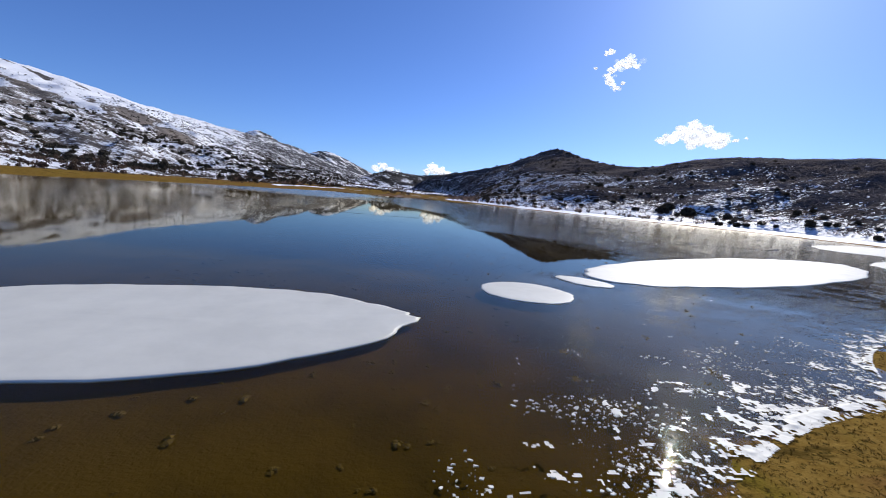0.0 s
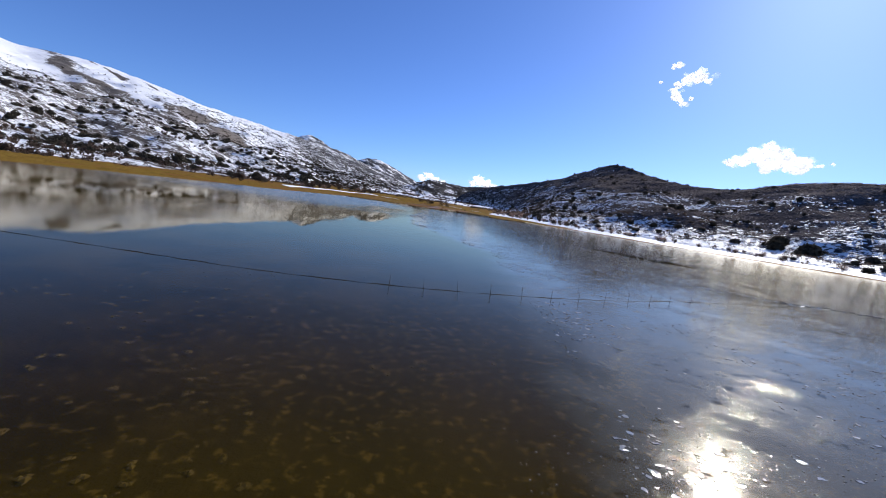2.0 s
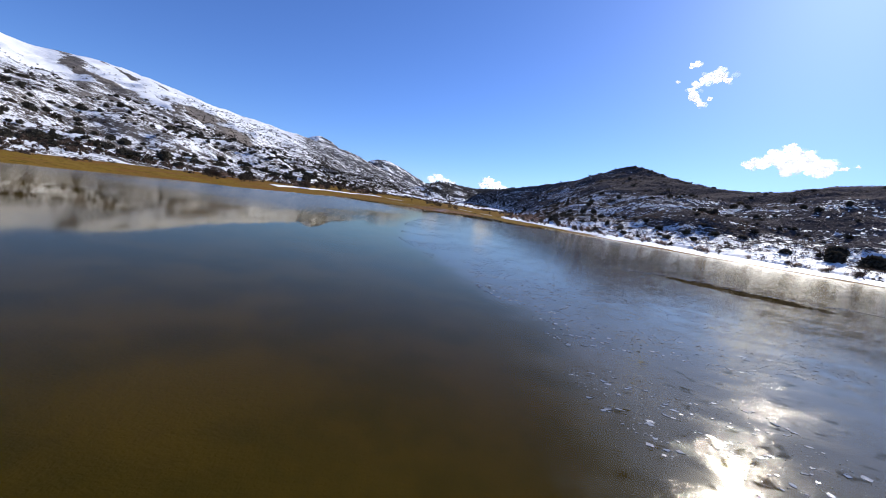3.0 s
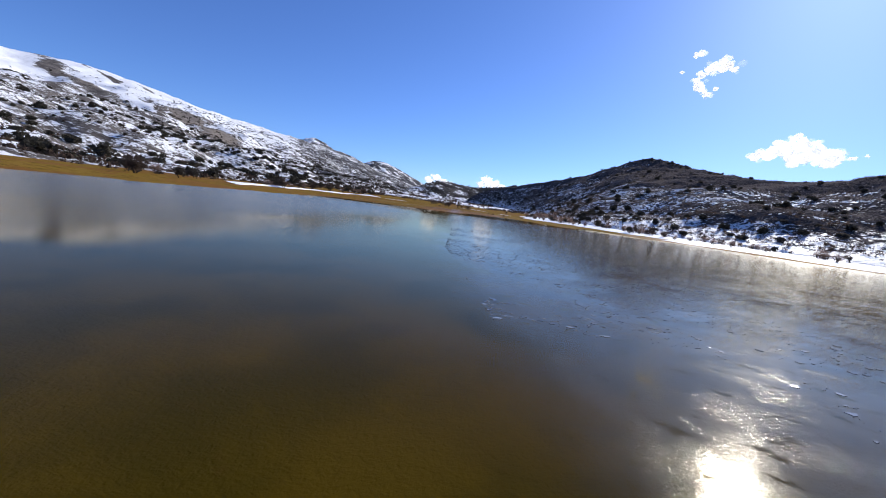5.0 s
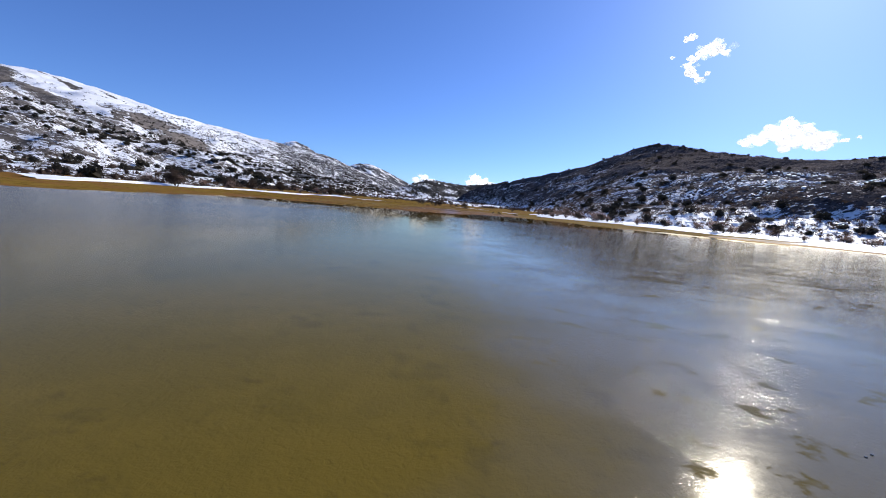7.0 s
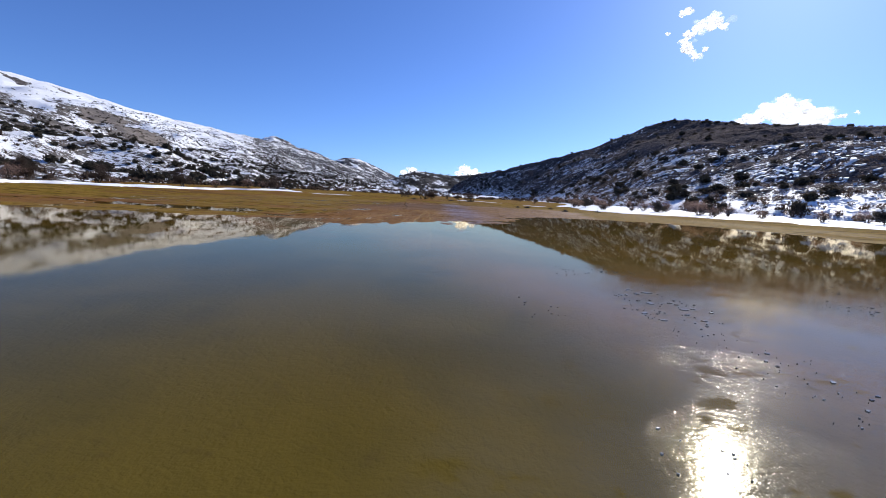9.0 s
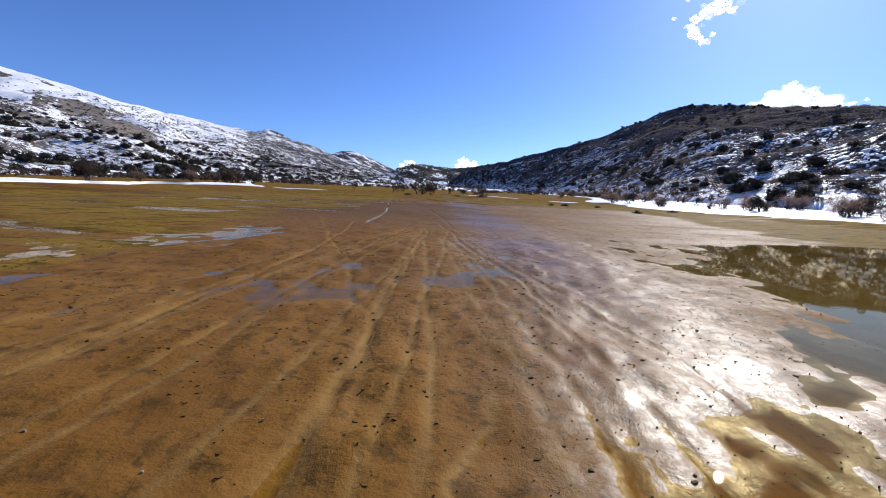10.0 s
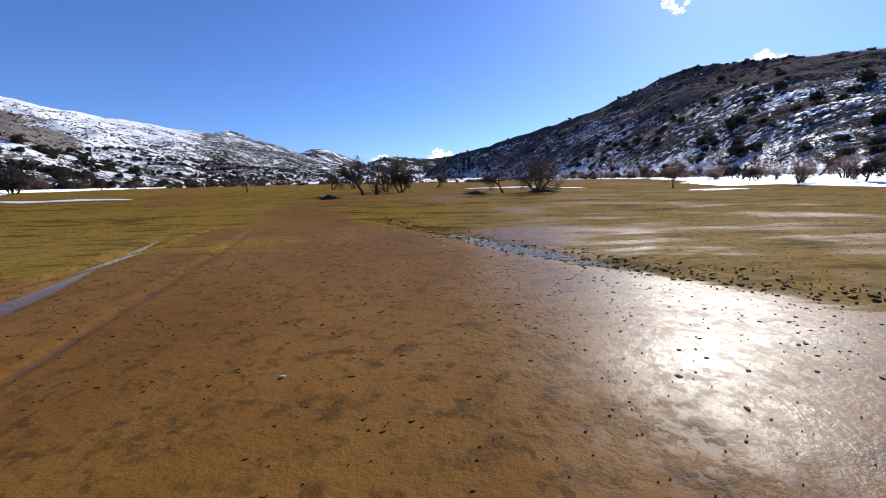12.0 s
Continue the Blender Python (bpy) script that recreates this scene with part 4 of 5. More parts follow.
def fringe():
    """Snow and rime frozen along the shore of the grassy islet, broken by tussocks and open water."""
    X, Y = np.meshgrid(np.arange(0.5, 27, 0.05), np.arange(3.5, 19, 0.05))
    off = (islet_at(X, Y) - 1.0) * 13
    spread = fbm(X * 0.35, Y * 0.35, 63, 2)
    keep = (fbm(X * 1.6, Y * 2.2, 61, 5, 0.85) + 0.62 - off * (0.50 - 0.25 * spread) > 0.22) & (off > -0.35)
    Z = np.maximum(0.012 + 0.022 * fbm(X * 3.0, Y * 3.0, 62, 4, 0.7), 0.006) + np.where(off < 0.2, 0.03, 0)
    f = grid_faces(*X.shape)
    ok = keep.ravel()[f].all(1)
    return tagged(new("rime_fringe", fast_mesh("rime_fringe", np.stack([X, Y, Z], -1).reshape(-1, 3), f[ok], M_FLOE)), "white rime and snow frozen round the grassy islet", "ice", kind="stuff")


fringe()


def plates(name, places, low, high, material, label, category, seed, lean=0.10, lift=0.012):
    """Many thin broken plates in one mesh."""
    rng = np.random.default_rng(seed)
    n = len(places)
    size = low * (high / low) ** (rng.uniform(0, 1, n) ** 2.2)
    turn = rng.uniform(0, 2 * math.pi, n)
    corner = np.array([0.2, 1.5, 2.5, 3.6, 5.0])
    ang = corner[None, :] + turn[:, None] + rng.uniform(-0.35, 0.35, (n, 5))
    rad = size[:, None] * rng.uniform(0.5, 1.15, (n, 5))
    dx, dy = np.cos(ang) * rad, np.sin(ang) * rad * rng.uniform(0.35, 1.0, (n, 1))
    tilt = rng.normal(0, lean, (n, 2))
    top = lift + tilt[:, :1] * dx + tilt[:, 1:] * dy
    top = np.maximum(top, 0.003)
    up = np.stack([places[:, :1] + dx, places[:, 1:2] + dy, places[:, 2:3] + top], -1)
    low_ring = up - np.array([0, 0, 0.025])
    V = np.concatenate([up, low_ring], 1).reshape(-1, 3)
    base = (np.arange(n) * 10)[:, None]
    tris = [(0, 1, 2), (0, 2, 3), (0, 3, 4)] + [t for i in range(5) for t in ((i, 5 + i, (i + 1) % 5), ((i + 1) % 5, 5 + i, 5 + (i + 1) % 5))]
    F = (base[:, None, :] + np.array(tris)[None]).reshape(-1, 3)
    return tagged(new(name, fast_mesh(name, V, F, material, False)), label, category, kind="stuff")


def ice_material():
    n = Nodes("thin clear ice")
    return n.surface(n.mix(n.island(), (0.10, 0.10, 0.095), (0.30, 0.30, 0.29)), 0.12, n.bump(n.noise(n.where(), 14.0, 3), 0.4, 0.02), 0.6)


M_ICE = ice_material()
rng = np.random.default_rng(23)
near = np.stack([rng.uniform(3, 34, 16000), rng.uniform(-2, 62, 16000), np.zeros(16000)], 1)
near = near[fbm(near[:, 0] * 0.22, near[:, 1] * 0.16, 71, 3) > 0.02]
plates("ice_shards", near, 0.008, 0.045, M_ICE, "glittering slivers of broken ice on the water", "ice", 24, 0.12)
more = np.stack([30 * rng.uniform(0, 1, 42000) ** 1.5, rng.uniform(60, 276, 42000), np.zeros(42000)], 1)
more[:, 0] += np.interp(more[:, 1], [60, 72, 90, 100, 134, 165, 185, 262], [9.5, 10.5, 9.5, 10, -4.5, -8.5, -8.5, -12])
more = more[fbm(more[:, 0] * 0.25, more[:, 1] * 0.25, 75, 4) > -0.05 + 0.9 * (more[:, 1] > 200)]
plates("ice_film_fragments", more, 0.016, 0.20, M_ICE, "thin broken pieces of ice film lying on the lake", "ice", 26, 0.04)
rime = np.stack([rng.uniform(0, 27, 60000), rng.uniform(3, 21, 60000), np.zeros(60000)], 1)
off = (islet_at(rime[:, 0], rime[:, 1]) - 1.0) * 13
rime = rime[(off > 0.1) & (fbm(rime[:, 0] * 0.8, rime[:, 1] * 0.8, 73, 3) - off * 0.30 + 0.9 * rng.uniform(-1, 1, 60000) > 0.0)]
plates("rime_crumbs", rime, 0.012, 0.09, M_FLOE, "white crumbs of rime scattered round the islet", "ice", 25, 0.12)
skim = np.stack([rng.uniform(-12, 3, 2600), rng.uniform(262, 277, 2600), np.zeros(2600)], 1)
skim = skim[fbm(skim[:, 0] * 0.35, skim[:, 1] * 0.35, 79, 4) > 0.12]
plates("skim_ice", skim, 0.008, 0.05, M_ICE, "thin crumpled skim ice near the muddy shore", "ice", 27, 0.06)
# darker broken ridges where sheets of new ice have met
seam = []
for x0, y0, x1, y1, w in ((30, 140, 75, 128, 2.2), (33, 99, 70, 90, 2.0), (34, 62, 90, 78, 1.8)):
    t = rng.uniform(0, 1, 420)
    seam.append(np.stack([x0 + (x1 - x0) * t + rng.normal(0, 0.4, 420), y0 + (y1 - y0) * t + w * fbm(t * 6, t * 0 + x0, 77, 3) + rng.normal(0, 0.35, 420), 0 * t], 1))
plates("ice_seams", np.concatenate(seam), 0.06, 0.30, M_ICE, "broken rims where sheets of new ice meet", "ice", 28, 0.10, 0.03)


# ---------------------------------------------------------------- tussocks
def tufts(name, places, sizes, material, label, seed, blades=26):
    """Tussocks of narrow blades in one mesh."""
    rng = np.random.default_rng(seed)
    kinds = []
    for _ in range(6):
        t = []
        for _ in range(blades):
            a, o = rng.uniform(0, 2 * math.pi), rng.uniform(0, 0.55)
            root = np.array([math.cos(a) * o, math.sin(a) * o, 0])
            tip = root + np.array([math.cos(a) * rng.uniform(0.1, 0.8), math.sin(a) * rng.uniform(0.1, 0.8), rng.uniform(0.35, 0.9)])
            w = np.array([-math.sin(a), math.cos(a), 0]) * 0.10
            t.append([root - w, root + w, tip])
        kinds.append(np.array(t))
    out = []
    for q, s in zip(places, sizes):
        w = rng.uniform(0, 6.28)
        c, d = math.cos(w), math.sin(w)
        out.append(kinds[rng.integers(6)] @ np.array([[c, d, 0], [-d, c, 0], [0, 0, 0.6]]) * s + q)
    v = np.concatenate(out).reshape(-1, 3)
    return tagged(new(name, fast_mesh(name, v, np.arange(len(v)).reshape(-1, 3), material, False)), label, "grass", kind="stuff")


M_TUFT = island_material("dry rush", (0.150, 0.105, 0.032), (0.300, 0.225, 0.095), leafy=0.4)
M_DROWNED = island_material("drowned grass", (0.060, 0.044, 0.014), (0.120, 0.088, 0.030))
M_TURF = island_material("short winter turf", (0.100, 0.062, 0.012), (0.185, 0.118, 0.028), leafy=0.4)
p = np.stack([rng.uniform(-14, 30, 2600), rng.uniform(-2, 80, 2600), np.zeros(2600)], 1)
p[:, 2] = floor_height(p[:, 0], p[:, 1])
deep = p[:, 2] < -0.06
scatter("drowned_tussocks", p[deep], rng.uniform(0.05, 0.20, deep.sum()), M_DROWNED, "pale drowned grass tussocks under the shallow water", "grass", 31, 0, 4, 0.35)
q = np.stack([rng.uniform(5, 27, 70), rng.uniform(6, 36, 70), np.full(70, -0.04)], 1)
tufts("rimed_tussocks", q, rng.uniform(0.10, 0.26, 70), M_TUFT, "brown tussocks standing through the ice near the islet", 33)
w = np.stack([rng.uniform(3, 34, 30000), rng.uniform(-6, 17, 30000), np.zeros(30000)], 1)
w[:, 2] = floor_height(w[:, 0], w[:, 1])
w = w[w[:, 2] > 0.0]
tufts("islet_turf", w, rng.uniform(0.04, 0.10, len(w)), M_TURF, "olive-brown grass matting the islet", 35, 9)


# ---------------------------------------------------------------- drowned fence
def tube_path(points, radii, sides=5):
    """Verts and faces of a round, tapering rod along points."""
    verts, faces = [], []
    points = [Vector(q) for q in points]
    for i, (q, r) in enumerate(zip(points, radii)):
        d = (points[min(i + 1, len(points) - 1)] - points[max(i - 1, 0)]).normalized()
        e = d.orthogonal().normalized()
        f = d.cross(e)
        for k in range(sides):
            a = 2 * math.pi * k / sides
            verts.append(q + (e * math.cos(a) + f * math.sin(a)) * r)
        if i:
            o = (i - 1) * sides
            faces += [(o + k, o + (k + 1) % sides, o + sides + (k + 1) % sides, o + sides + k) for k in range(sides)]
    faces.append(tuple(range(sides))[::-1])
    faces.append(tuple(range(len(verts) - sides, len(verts))))
    return verts, faces


def rods(name, paths, material, sides=5):
    verts, faces = [], []
    for pts, radii in paths:
        v, f = tube_path(pts, radii, sides)
        o = len(verts)
        verts += v
        faces += [tuple(i + o for i in q) for q in f]
    return mesh_of(name, verts, faces, material)


def part(name, mesh, parent, label="", at=None):
    ob = new(name, mesh)
    ob.parent = parent
    if at is not None:
        ob.matrix_basis = at
    return tagged(ob, label) if label else ob


def fence_y(x):
    if x > 24:
        return 85.45 + 0.47 * (x - 24)
    return 75.5 + 0.21 * x + 0.0085 * x * x if x > -8 else 74.36 + 0.004 * (x + 8)


M_IRON = plain_material("rusty iron", (0.045, 0.035, 0.030), (0.090, 0.050, 0.030), 9.0, 0.75, 0.4, 0.005)
M_WEED = plain_material("wet drift weed", (0.030, 0.026, 0.018), (0.055, 0.045, 0.028), 2.0, 0.6, 0.6, 0.02)
fence = tagged(new("fence"), "drowned wire fence of thin rusty stakes standing in the lake", "fence")
stake = rods("stake", [([(0, 0, -0.9), (0.01, 0.01, 0.1), (0.02, 0, 0.66)], (0.018, 0.016, 0.013))], M_IRON, 6)
rng = np.random.default_rng(37)
x = 1.1
while x < 52:
    part("stake", stake, fence, at=pose(x, fence_y(x), 0, rng.normal(0, 3), rng.normal(2, 3), rng.uniform(0, 360)))
    x += 2.15 + 0.014 * x
line = np.linspace(-34, 52, 130)
part("wire", rods("wire", [([(v, fence_y(v) + 0.05 * math.sin(v * 3), 0.002 + 0.010 * math.sin(v * 1.7)) for v in line], [0.010 + 0.013 * abs(math.sin(v * 0.9 + math.sin(v * 2.3))) for v in line])], M_WEED, 6), fence, "bottom wire hung with dark drift weed")


# ---------------------------------------------------------------- trees
def make_tree(seed, height, spread, stems=1, lean=(0, 0), evergreen=False, twigs=1400, tone=0, fan=(0.35, 0.8), fine=1.0):
    """Trunk and limbs as one mesh, the crown of fine twigs or leaf shards as another. Returns both meshes."""
    rng = np.random.default_rng(seed)
    paths, tips = [], []

    def grow(start, way, length, radius, level):
        pts, radii = [start], [radius]
        d, q = way.normalized(), start
        steps = 4 if level < 2 else 3
        for i in range(steps):
            d = (d + Vector(rng.normal(0, 0.22, 3)) + Vector((0, 0, 0.05))).normalized()
            q = q + d * (length / steps)
            pts.append(q)
            radii.append(radius * (1 - 0.62 * (i + 1) / steps))
        paths.append((pts, radii))
        if level >= 2:
            tips.extend([(w, d) for w in pts[1:]])
        if level < 4:
            for _ in range((4, 4, 3, 3)[level]):
                k = rng.integers(max(1, steps - 2), steps + 1)
                side = Vector(rng.normal(0, 1, 3))
                side = (side - side.dot(d) * d).normalized()
                out = (d * rng.uniform(0.35, 0.9) + side * rng.uniform(0.6, 1.1) * spread + Vector((0, 0, 0.15))).normalized()
                grow(pts[k], out, length * rng.uniform(0.55, 0.78), radii[k] * 0.72, level + 1)

    for s in range(stems):
        a = s * 2.4 + rng.uniform(0, 1)
        tilt = 0.0 if stems == 1 else rng.uniform(*fan)
        way = Vector((math.cos(a) * tilt + lean[0], math.sin(a) * tilt + lean[1], 1))
        grow(Vector((math.cos(a) * 0.12 * (stems > 1), math.sin(a) * 0.12 * (stems > 1), -0.15)), way, height * 0.40, height * (0.038 if stems == 1 else 0.028), 0)
    wood = rods("trunk", paths, M_BARK, 5)
    tri = []
    for _ in range(twigs):
        q, d = tips[rng.integers(len(tips))]
        q = np.array(q) + rng.normal(0, height * 0.02, 3)
        v = np.array(d) * 0.6 + rng.normal(0, 0.7, 3)
        v /= np.linalg.norm(v)
        if evergreen:
            s = height * rng.uniform(0.03, 0.075)
            b = rng.normal(0, 1, 3)
            tri.append([q, q + v * s + b * s * 0.45, q + v * s - b * s * 0.45])
        else:
            s = height * rng.uniform(0.05, 0.12) * fine
            b = np.cross(v, rng.normal(0, 1, 3))
            b *= height * 0.0038 / max(np.linalg.norm(b), 1e-6)
            tri.append([q - b, q + b, q + v * s])
    tri = np.array(tri).reshape(-1, 3)
    crown = fast_mesh("crown", tri, np.arange(len(tri)).reshape(-1, 3), M_BUSH if evergreen else (M_TWIG, M_RED)[tone], False)
    return wood, crown


M_TWIG = island_material("fine bare twigs", (0.062, 0.045, 0.036), (0.120, 0.087, 0.066), leafy=0.4)
M_RED = island_material("reddish bare twigs", (0.26, 0.165, 0.125), (0.44, 0.30, 0.235), leafy=0.4)


def tree(meshes, x, y, z, size, turn, label, group, name="tree"):
    ob = new(name)
    part("trunk", meshes[0], ob)
    part("crown", meshes[1], ob)
    ob.matrix_basis = pose(x, y, z, 0, 0, turn) @ Matrix.Scale(size * 1.3, 4)
    return tagged(ob, label, "tree", group)


def floor_at(x, y):
    return float(floor_height(np.array([x], float), np.array([y], float))[0])


LEANING = make_tree(4, 5.0, 0.42, 1, (-0.20, 0.0), twigs=3000, fine=0.6)
DENSE = make_tree(5, 4.8, 1.05, 3, twigs=6500, fine=0.7)
DENSE_B = make_tree(6, 4.2, 1.05, 3, twigs=5000, fine=0.7)
SPARE = make_tree(8, 3.7, 0.95, 1, twigs=2600, fine=0.7)
SPREAD = make_tree(11, 4.1, 1.15, 5, twigs=4600, fan=(0.7, 1.5), fine=0.6)
SMALL = make_tree(13, 2.6, 0.9, 1, twigs=1200)
OAK = make_tree(17, 4.0, 1.0, 2, evergreen=True, twigs=1500)
OAK_B = make_tree(19, 3.4, 1.15, 1, evergreen=True, twigs=1300)
SHRUB = make_tree(21, 2.9, 0.8, 6, twigs=1800, tone=1)
SHRUB_B = make_tree(22, 2.3, 0.75, 7, twigs=1600, tone=1)

MEADOW = "trees on the meadow"
for meshes, x, y, size, turn, label in (
        (LEANING, -21.7, 411.0, 0.86, 0, "tall leaning bare hawthorn on the meadow"),
        (DENSE_B, -20.4, 424.0, 0.84, 60, "dense dark bare thorn tree beside a leaning one"),
        (DENSE, -18.0, 418.0, 0.78, 140, "dense dark thorn tree with a low twiggy crown"),
        (SPARE, -7.2, 408.6, 0.86, 20, "slim bare tree with a straight trunk"),
        (SPREAD, -3.7, 408.0, 0.92, 75, "wide many-stemmed thorn tree with spreading limbs"),
        (SMALL, -46.9, 443.0, 1.25, 10, "small bare tree alone on the turf"),
        (DENSE_B, -33.5, 452.0, 0.80, 200, "small bare tree with a drooping crown"),
        (DENSE_B, -31.0, 462.0, 0.9, 250, "bare thorn tree standing behind others"),
        (SPARE, -12.0, 446.0, 1.0, 120, "bare tree at the back of the meadow group"),
        (SMALL, 27.0, 432.0, 1.15, 80, "small dark bare tree by the snow bank")):
    tree(meshes, x, y, floor_at(x, y), size, turn, label, MEADOW)

rng = np.random.default_rng(41)
kinds = [(OAK, "dark evergreen oak at the edge of the snow"), (OAK_B, "low round evergreen oak in the snow"), (DENSE, "bare dark thorn tree in the snow"), (SHRUB, "bare brown many-stemmed shrub in the snow")]
for i in range(48):
    y = 230 + 400 * rng.uniform(0, 1) ** 1.2
    x = float(left_foot(y)) - rng.uniform(1.5, 26)
    k = rng.choice(4, p=[0.16, 0.16, 0.30, 0.38])
    tree(kinds[k][0], x, y, max(floor_at(x, y) + 0.1, hill_height(V_LEFT, x, y) - 0.2), rng.uniform(0.8, 1.25), rng.uniform(0, 360), kinds[k][1], "trees along the mountain foot")
kinds = [(SHRUB, "reddish bare shrub on the snow bank"), (SHRUB_B, "low bare brown shrub on the snow bank"), (OAK_B, "dark evergreen bush on the snow bank"), (SPARE, "thin bare tree on the snow bank")]
for i in range(190):
    y = 200 + 470 * rng.uniform(0, 1) ** 0.8
    wide = float(np.interp(y, [200, 280, 345, 425, 500], [30, 48, 38, 44, 26]))
    off = 4 + rng.uniform(0, 0.7) ** 1.4 * wide
    x = float(right_foot(y)) + off
    k = rng.choice(4, p=[0.40, 0.34, 0.14, 0.12])
    tree(kinds[k][0], x, y, max(floor_at(x, y) + 0.1 + 1.6 * max(off / wide - 0.45, 0), hill_height(V_RIGHT, x, y) - 0.2), rng.uniform(0.75, 1.3), rng.uniform(0, 360), kinds[k][1], "shrubs along the snow bank", "shrub" if k < 2 else "tree")


# ---------------------------------------------------------------- small things on the flat
def heap(x, y, rx, ry, h, label, seed, name="brush_pile"):
    """A low pile of dark brushwood and earth."""
    rng = np.random.default_rng(seed)
    ob = tagged(new(name), label, "brush pile", "brush piles on the flat")
    ang, rr = np.meshgrid(np.linspace(0, 2 * math.pi, 29)[:-1], np.linspace(0, 1, 8))
    X, Y = np.cos(ang) * rr * rx, np.sin(ang) * rr * ry
    Z = h * (1 - rr ** 1.6) * (1 + 0.5 * fbm(X * 2.2, Y * 2.2, seed, 3)) - 0.04 * (rr > 0.99)
    n = 28
    faces = [(r * n + i, r * n + (i + 1) % n, (r + 1) * n + (i + 1) % n, (r + 1) * n + i) for r in range(7) for i in range(n)]
    part("mound", fast_mesh("mound", np.stack([X, Y, Z], -1).reshape(-1, 3), faces, M_PEAT), ob)
    paths = []
    for _ in range(46):
        a, o = rng.uniform(0, 6.28), rng.uniform(0, 0.8)
        q = Vector((math.cos(a) * o * rx, math.sin(a) * o * ry, h * (1 - o ** 1.6) * 0.8))
        d = Vector((rng.normal(), rng.normal(), rng.uniform(0, 0.7))).normalized()
        paths.append(([q, q + d * 0.3 + Vector((0, 0, 0.03)), q + d * rng.uniform(0.45, 0.8)], (0.018, 0.012, 0.005)))
    part("branches", rods("branches", paths, M_BARK, 4), ob)
    ob.location = (x, y, floor_at(x, y) - 0.02)
    return ob


M_PEAT = plain_material("dark peaty earth", (0.040, 0.028, 0.018), (0.070, 0.048, 0.030), 2.5, 0.95, 0.8, 0.05)
for args in ((12.9, 384, 1.1, 0.6, 0.55, "dark heap of brushwood on the wet flat", 1), (10.0, 384.2, 0.8, 0.5, 0.35, "small dark heap of brushwood on the flat", 2), (20.1, 383.4, 0.8, 0.5, 0.28, "low dark clod heap on the flat", 3),
             (17.3, 360.5, 1.0, 0.6, 0.36, "dark heap of cut branches near the pond", 4), (-24.0, 405.5, 1.2, 0.5, 0.30, "dark fallen log and debris on the turf", 5),
             (-10.4, 407.0, 1.5, 0.7, 0.22, "dark leaf litter round a bare tree", 6), (-3.4, 407.6, 1.7, 1.0, 0.42, "bramble heap under a spreading thorn tree", 7), (30.0, 372.0, 1.3, 0.7, 0.3, "low dark heap by the snow", 8),
             (-20.3, 411.4, 0.25, 0.2, 0.9, "dark stump at the foot of a leaning tree", 9)):
    heap(*args)

rng = np.random.default_rng(43)
M_CLOD = island_material("dark mud clod", (0.095, 0.047, 0.013), (0.190, 0.098, 0.026), 0.8, 0.1)
c = np.stack([rng.uniform(-34, 12, 60000), rng.uniform(282, 402, 60000), np.zeros(60000)], 1)
c = c[fbm(c[:, 0] * 0.15, c[:, 1] * 0.12, 151, 3) + 0.5 * smooth(-26, -12, c[:, 0]) - 0.7 * smooth(380, 396, c[:, 1]) > 0.10]
c[:, 2] = floor_height(c[:, 0], c[:, 1]) + rut_depth(c[:, 0], c[:, 1]) - 0.004
plates("mud_clods", c, 0.008, 0.046, M_CLOD, "dark hoof-trodden clods strewn over the mud", "clod", 44, 0.09, 0.015)
t = rng.uniform(0, 1, 900)
trod = np.stack([np.interp(t, [0, 0.5, 1], [-18.2, -12.4, -4.8]) + rng.normal(0, 0.45, 900), np.interp(t, [0, 0.5, 1], [391, 379.8, 370.2]) + rng.normal(0, 0.45, 900), np.zeros(900)], 1)
trod[:, 2] = floor_height(trod[:, 0], trod[:, 1]) + rut_depth(trod[:, 0], trod[:, 1]) - 0.004
plates("trodden_clods", trod, 0.02, 0.10, M_CLOD, "dark clods kicked up along a trampled wet path", "clod", 48, 0.15, 0.03)
M_STONE = island_material("pale pebble", (0.30, 0.26, 0.20), (0.55, 0.50, 0.42), 0.7)
c = np.stack([rng.uniform(-34, 10, 260), rng.uniform(284, 400, 260), np.zeros(260)], 1)
c[:, 2] = floor_height(c[:, 0], c[:, 1]) - 0.004
plates("pebbles", c, 0.015, 0.05, M_STONE, "pale pebbles lying on the mud", "pebble", 46, 0.1, 0.025)
g = np.stack([rng.uniform(-60, 40, 26000), 381 + 72 * rng.uniform(0, 1, 26000) ** 0.8, np.zeros(26000)], 1)
g[:, 2] = floor_height(g[:, 0], g[:, 1])
g = g[(g[:, 2] > 0.06) & (fbm(g[:, 0] * 0.1, g[:, 1] * 0.1, 161, 3) + g[:, 2] * 0.5 > 0.05)]
tufts("meadow_turf", g, rng.uniform(0.04, 0.09, len(g)), M_TURF, "short olive-brown winter turf of the meadow", 47, 7)


PATCHES = ((3.6, 432.0, 11.0, 1.8, 3, 1), (-58.0, 418.0, 8.0, 1.4, -6, 3), (24.0, 418.0, 5.0, 0.9, 14, 4))


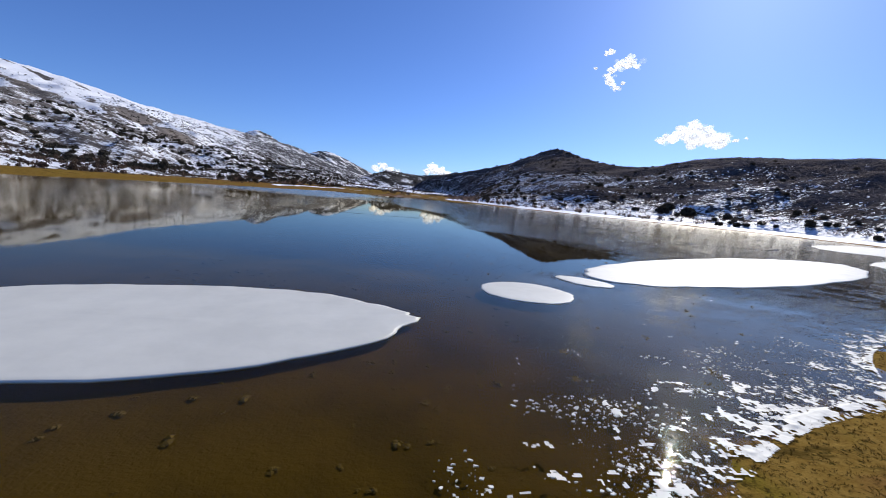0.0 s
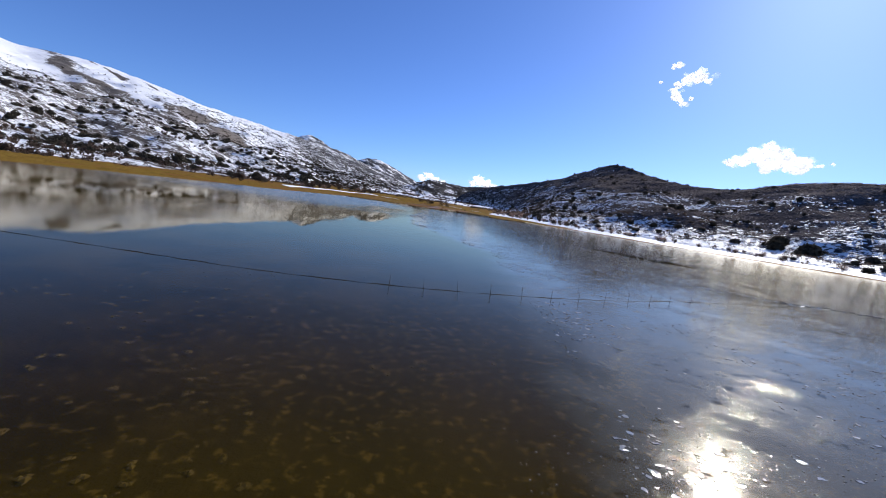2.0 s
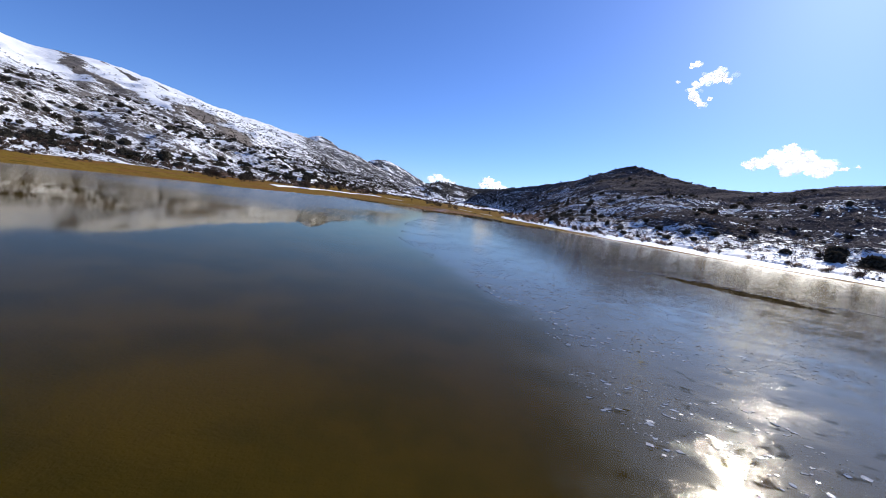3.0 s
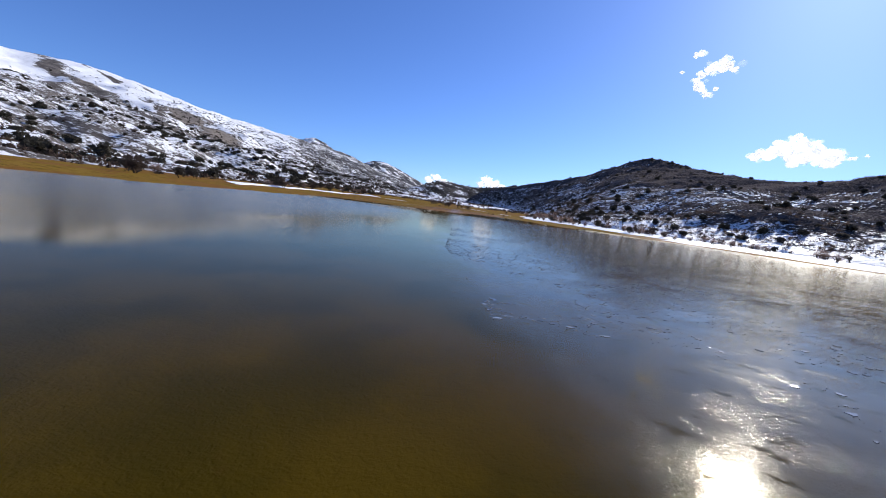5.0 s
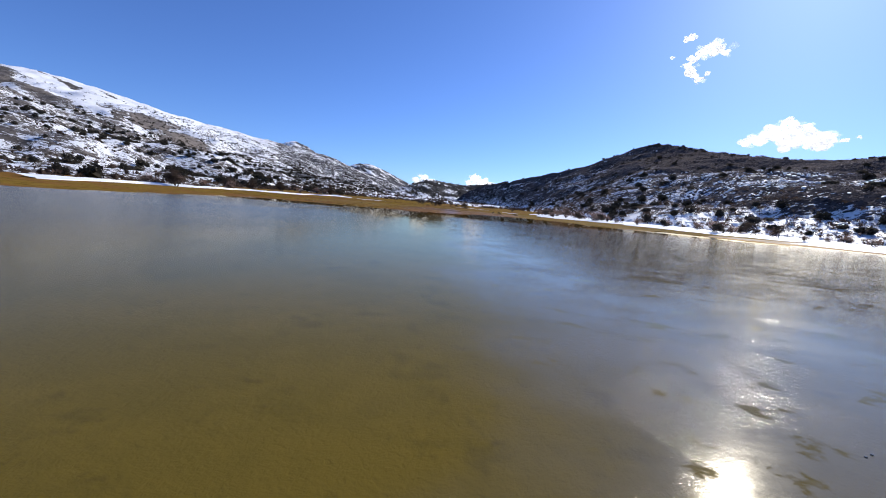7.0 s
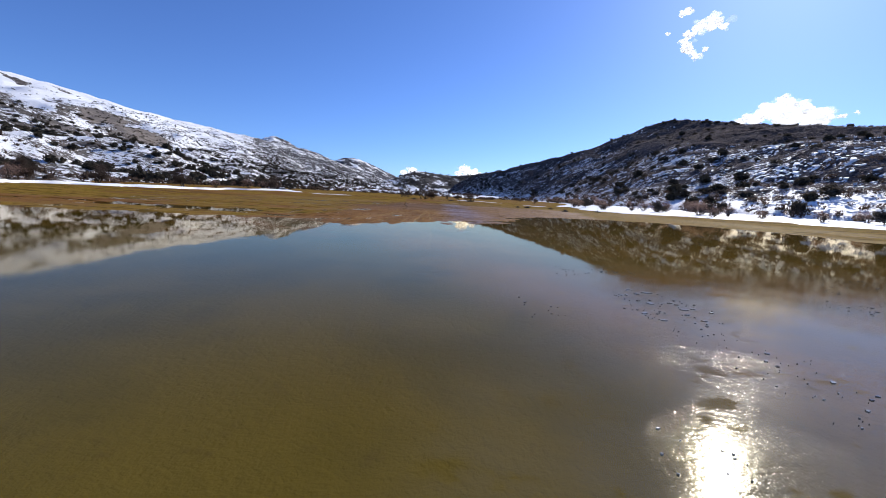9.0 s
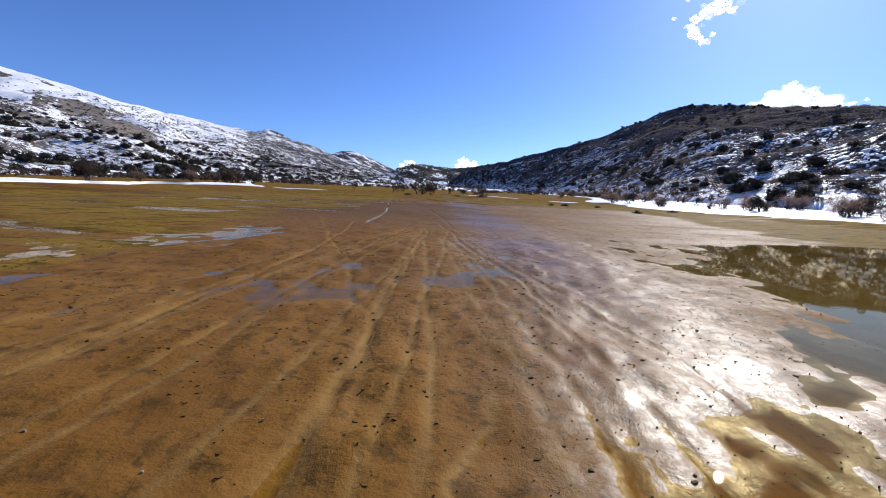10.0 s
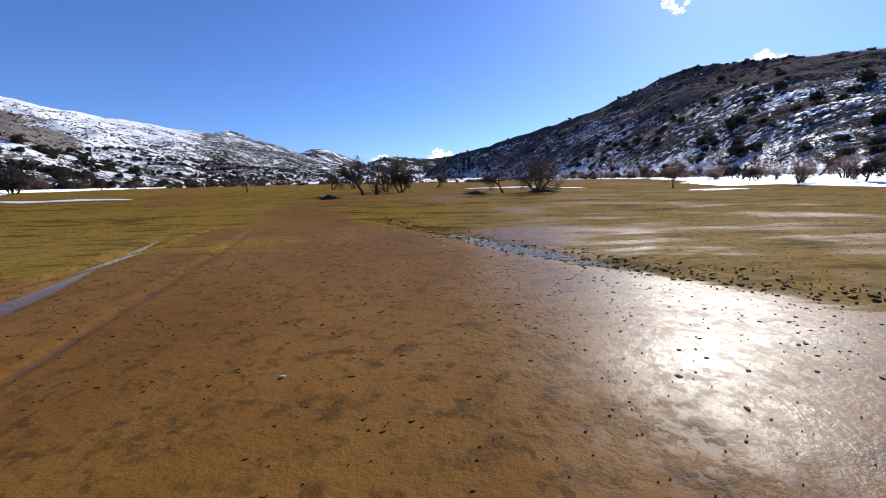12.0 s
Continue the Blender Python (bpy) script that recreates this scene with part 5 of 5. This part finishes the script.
def snow_patch(x, y, rx, ry, turn, seed):
    """A thin drift of old snow left on the turf."""
    ang, rr = np.meshgrid(np.linspace(0, 2 * math.pi, 49)[:-1], np.linspace(0.001, 1, 7))
    k = 1 + 0.35 * fbm(np.cos(ang) * 1.7 + seed, np.sin(ang) * 1.7, seed, 4, 0.6)
    c, d = math.cos(radians(turn)), math.sin(radians(turn))
    px, py = np.cos(ang) * rr * k * rx, np.sin(ang) * rr * k * ry
    X, Y = x + c * px - d * py, y + d * px + c * py
    Z = floor_height(X, Y) + 0.16 * (1 - rr ** 3) - 0.03 * (rr > 0.99)
    faces = [(r * 48 + i, r * 48 + (i + 1) % 48, (r + 1) * 48 + (i + 1) % 48, (r + 1) * 48 + i) for r in range(6) for i in range(48)]
    return tagged(new("snow_patch", fast_mesh("snow_patch", np.stack([X, Y, Z], -1).reshape(-1, 3), faces, M_SNOW)), "thin drift of old snow lying on the meadow turf", "snow", "snow drifts on the meadow")


for args in PATCHES:
    snow_patch(*args)


# ---------------------------------------------------------------- clouds
def cloud_material():
    n = Nodes("bright cloud")
    d = n.add("ShaderNodeBsdfDiffuse")
    d.inputs[0].default_value = (0.95, 0.95, 0.96, 1)
    t = n.add("ShaderNodeBsdfTranslucent")
    t.inputs[0].default_value = (0.95, 0.95, 0.96, 1)
    m = n.add("ShaderNodeMixShader")
    m.inputs[0].default_value = 0.62
    n.tree.links.new(d.outputs[0], m.inputs[1])
    n.tree.links.new(t.outputs[0], m.inputs[2])
    # a faint emission brightens the puffs, though clouds shed no light
    glow = n.add("ShaderNodeEmission")
    glow.inputs[0].default_value = (0.93, 0.96, 1.0, 1)
    glow.inputs[1].default_value = 0.34
    both = n.add("ShaderNodeAddShader")
    n.tree.links.new(m.outputs[0], both.inputs[0])
    n.tree.links.new(glow.outputs[0], both.inputs[1])
    c = n.add("ShaderNodeBsdfTransparent")
    a = n.add("ShaderNodeMixShader")
    body = n.add("ShaderNodeAttribute")
    body.attribute_name = "body"
    n.put(a.inputs[0], n.math("MULTIPLY", body.outputs["Fac"], n.step(0.30, 0.54, n.noise(n.where(), 0.034, 7, 0.66), 0.10, 0.85)))
    n.tree.links.new(c.outputs[0], a.inputs[1])
    n.tree.links.new(both.outputs[0], a.inputs[2])
    n.tree.links.new(a.outputs[0], n.out.inputs[0])
    return n.mat


M_CLOUD = cloud_material()


def cloud(centre, blobs, seed, label):
    """Ragged puffs: across, up and radius of each heap, in metres, seen from the lake."""
    rng = np.random.default_rng(seed)
    flat = Vector((centre[0], centre[1], 0)).normalized()
    side = Vector((flat.y, -flat.x, 0))
    bm = bmesh.new()
    thick = []
    for across, up, r in blobs:
        for _ in range(max(10, min(22, int(r / 1.6)))):
            s = max(r * rng.uniform(0.26, 0.56), 4.0)
            ox, oz = rng.normal(0, 0.55), rng.normal(0, 0.36)
            q = Vector(centre) + side * (across + ox * r) + Vector((0, 0, up + oz * r)) + flat * rng.normal(0, r * 0.4)
            far_out = math.hypot(ox, oz)
            made = bmesh.ops.create_icosphere(bm, subdivisions=2, radius=s, matrix=Matrix.Translation(q))
            thick += [max(0.10, min(1.0, 1.25 - 1.1 * far_out))] * len(made["verts"])
            for v in made["verts"]:
                o = v.co - q
                k = 1 + 0.45 * noise.noise(v.co / (s * 0.8)) + 0.30 * noise.noise(v.co / (s * 0.3))
                v.co = q + Vector((o.x * k, o.y * k, o.z * k * 0.7))
    me = bpy.data.meshes.new("cloud")
    bm.to_mesh(me)
    bm.free()
    me.materials.append(M_CLOUD)
    me.attributes.new("body", "FLOAT", "POINT").data.foreach_set("value", thick)
    me.polygons.foreach_set("use_smooth", [True] * len(me.polygons))
    return tagged(new("cloud", me), label, "cloud", kind="structure")


cloud((768, 1622, 548), ((68, 55, 30), (98, 40, 18), (40, 48, 22), (14, 30, 20), (2, 5, 20), (5, -20, 24), (35, -42, 18), (60, -25, 10), (-22, 92, 14), (0, 100, 16), (-55, 35, 7)), 3, "small ragged white cloud shaped like a crescent")
cloud((1497, 2050, 433), ((-150, -10, 26), (-105, -5, 36), (-55, 20, 52), (0, 45, 46), (10, -5, 60), (70, 0, 52), (120, -15, 44), (-10, 75, 24), (60, 55, 20), (190, -10, 16), (235, 0, 9)), 5, "bright white cumulus cloud over the ridge")
cloud((215, 4150, 262), ((-70, -30, 40), (0, 0, 62), (-30, 25, 45), (70, -20, 50), (140, -40, 40), (200, -50, 30)), 7, "white cumulus head behind the far hills")
cloud((-330, 4200, 238), ((-60, -20, 45), (0, 0, 50), (80, -25, 45), (150, -50, 40)), 9, "low white cloud behind the far ridge")
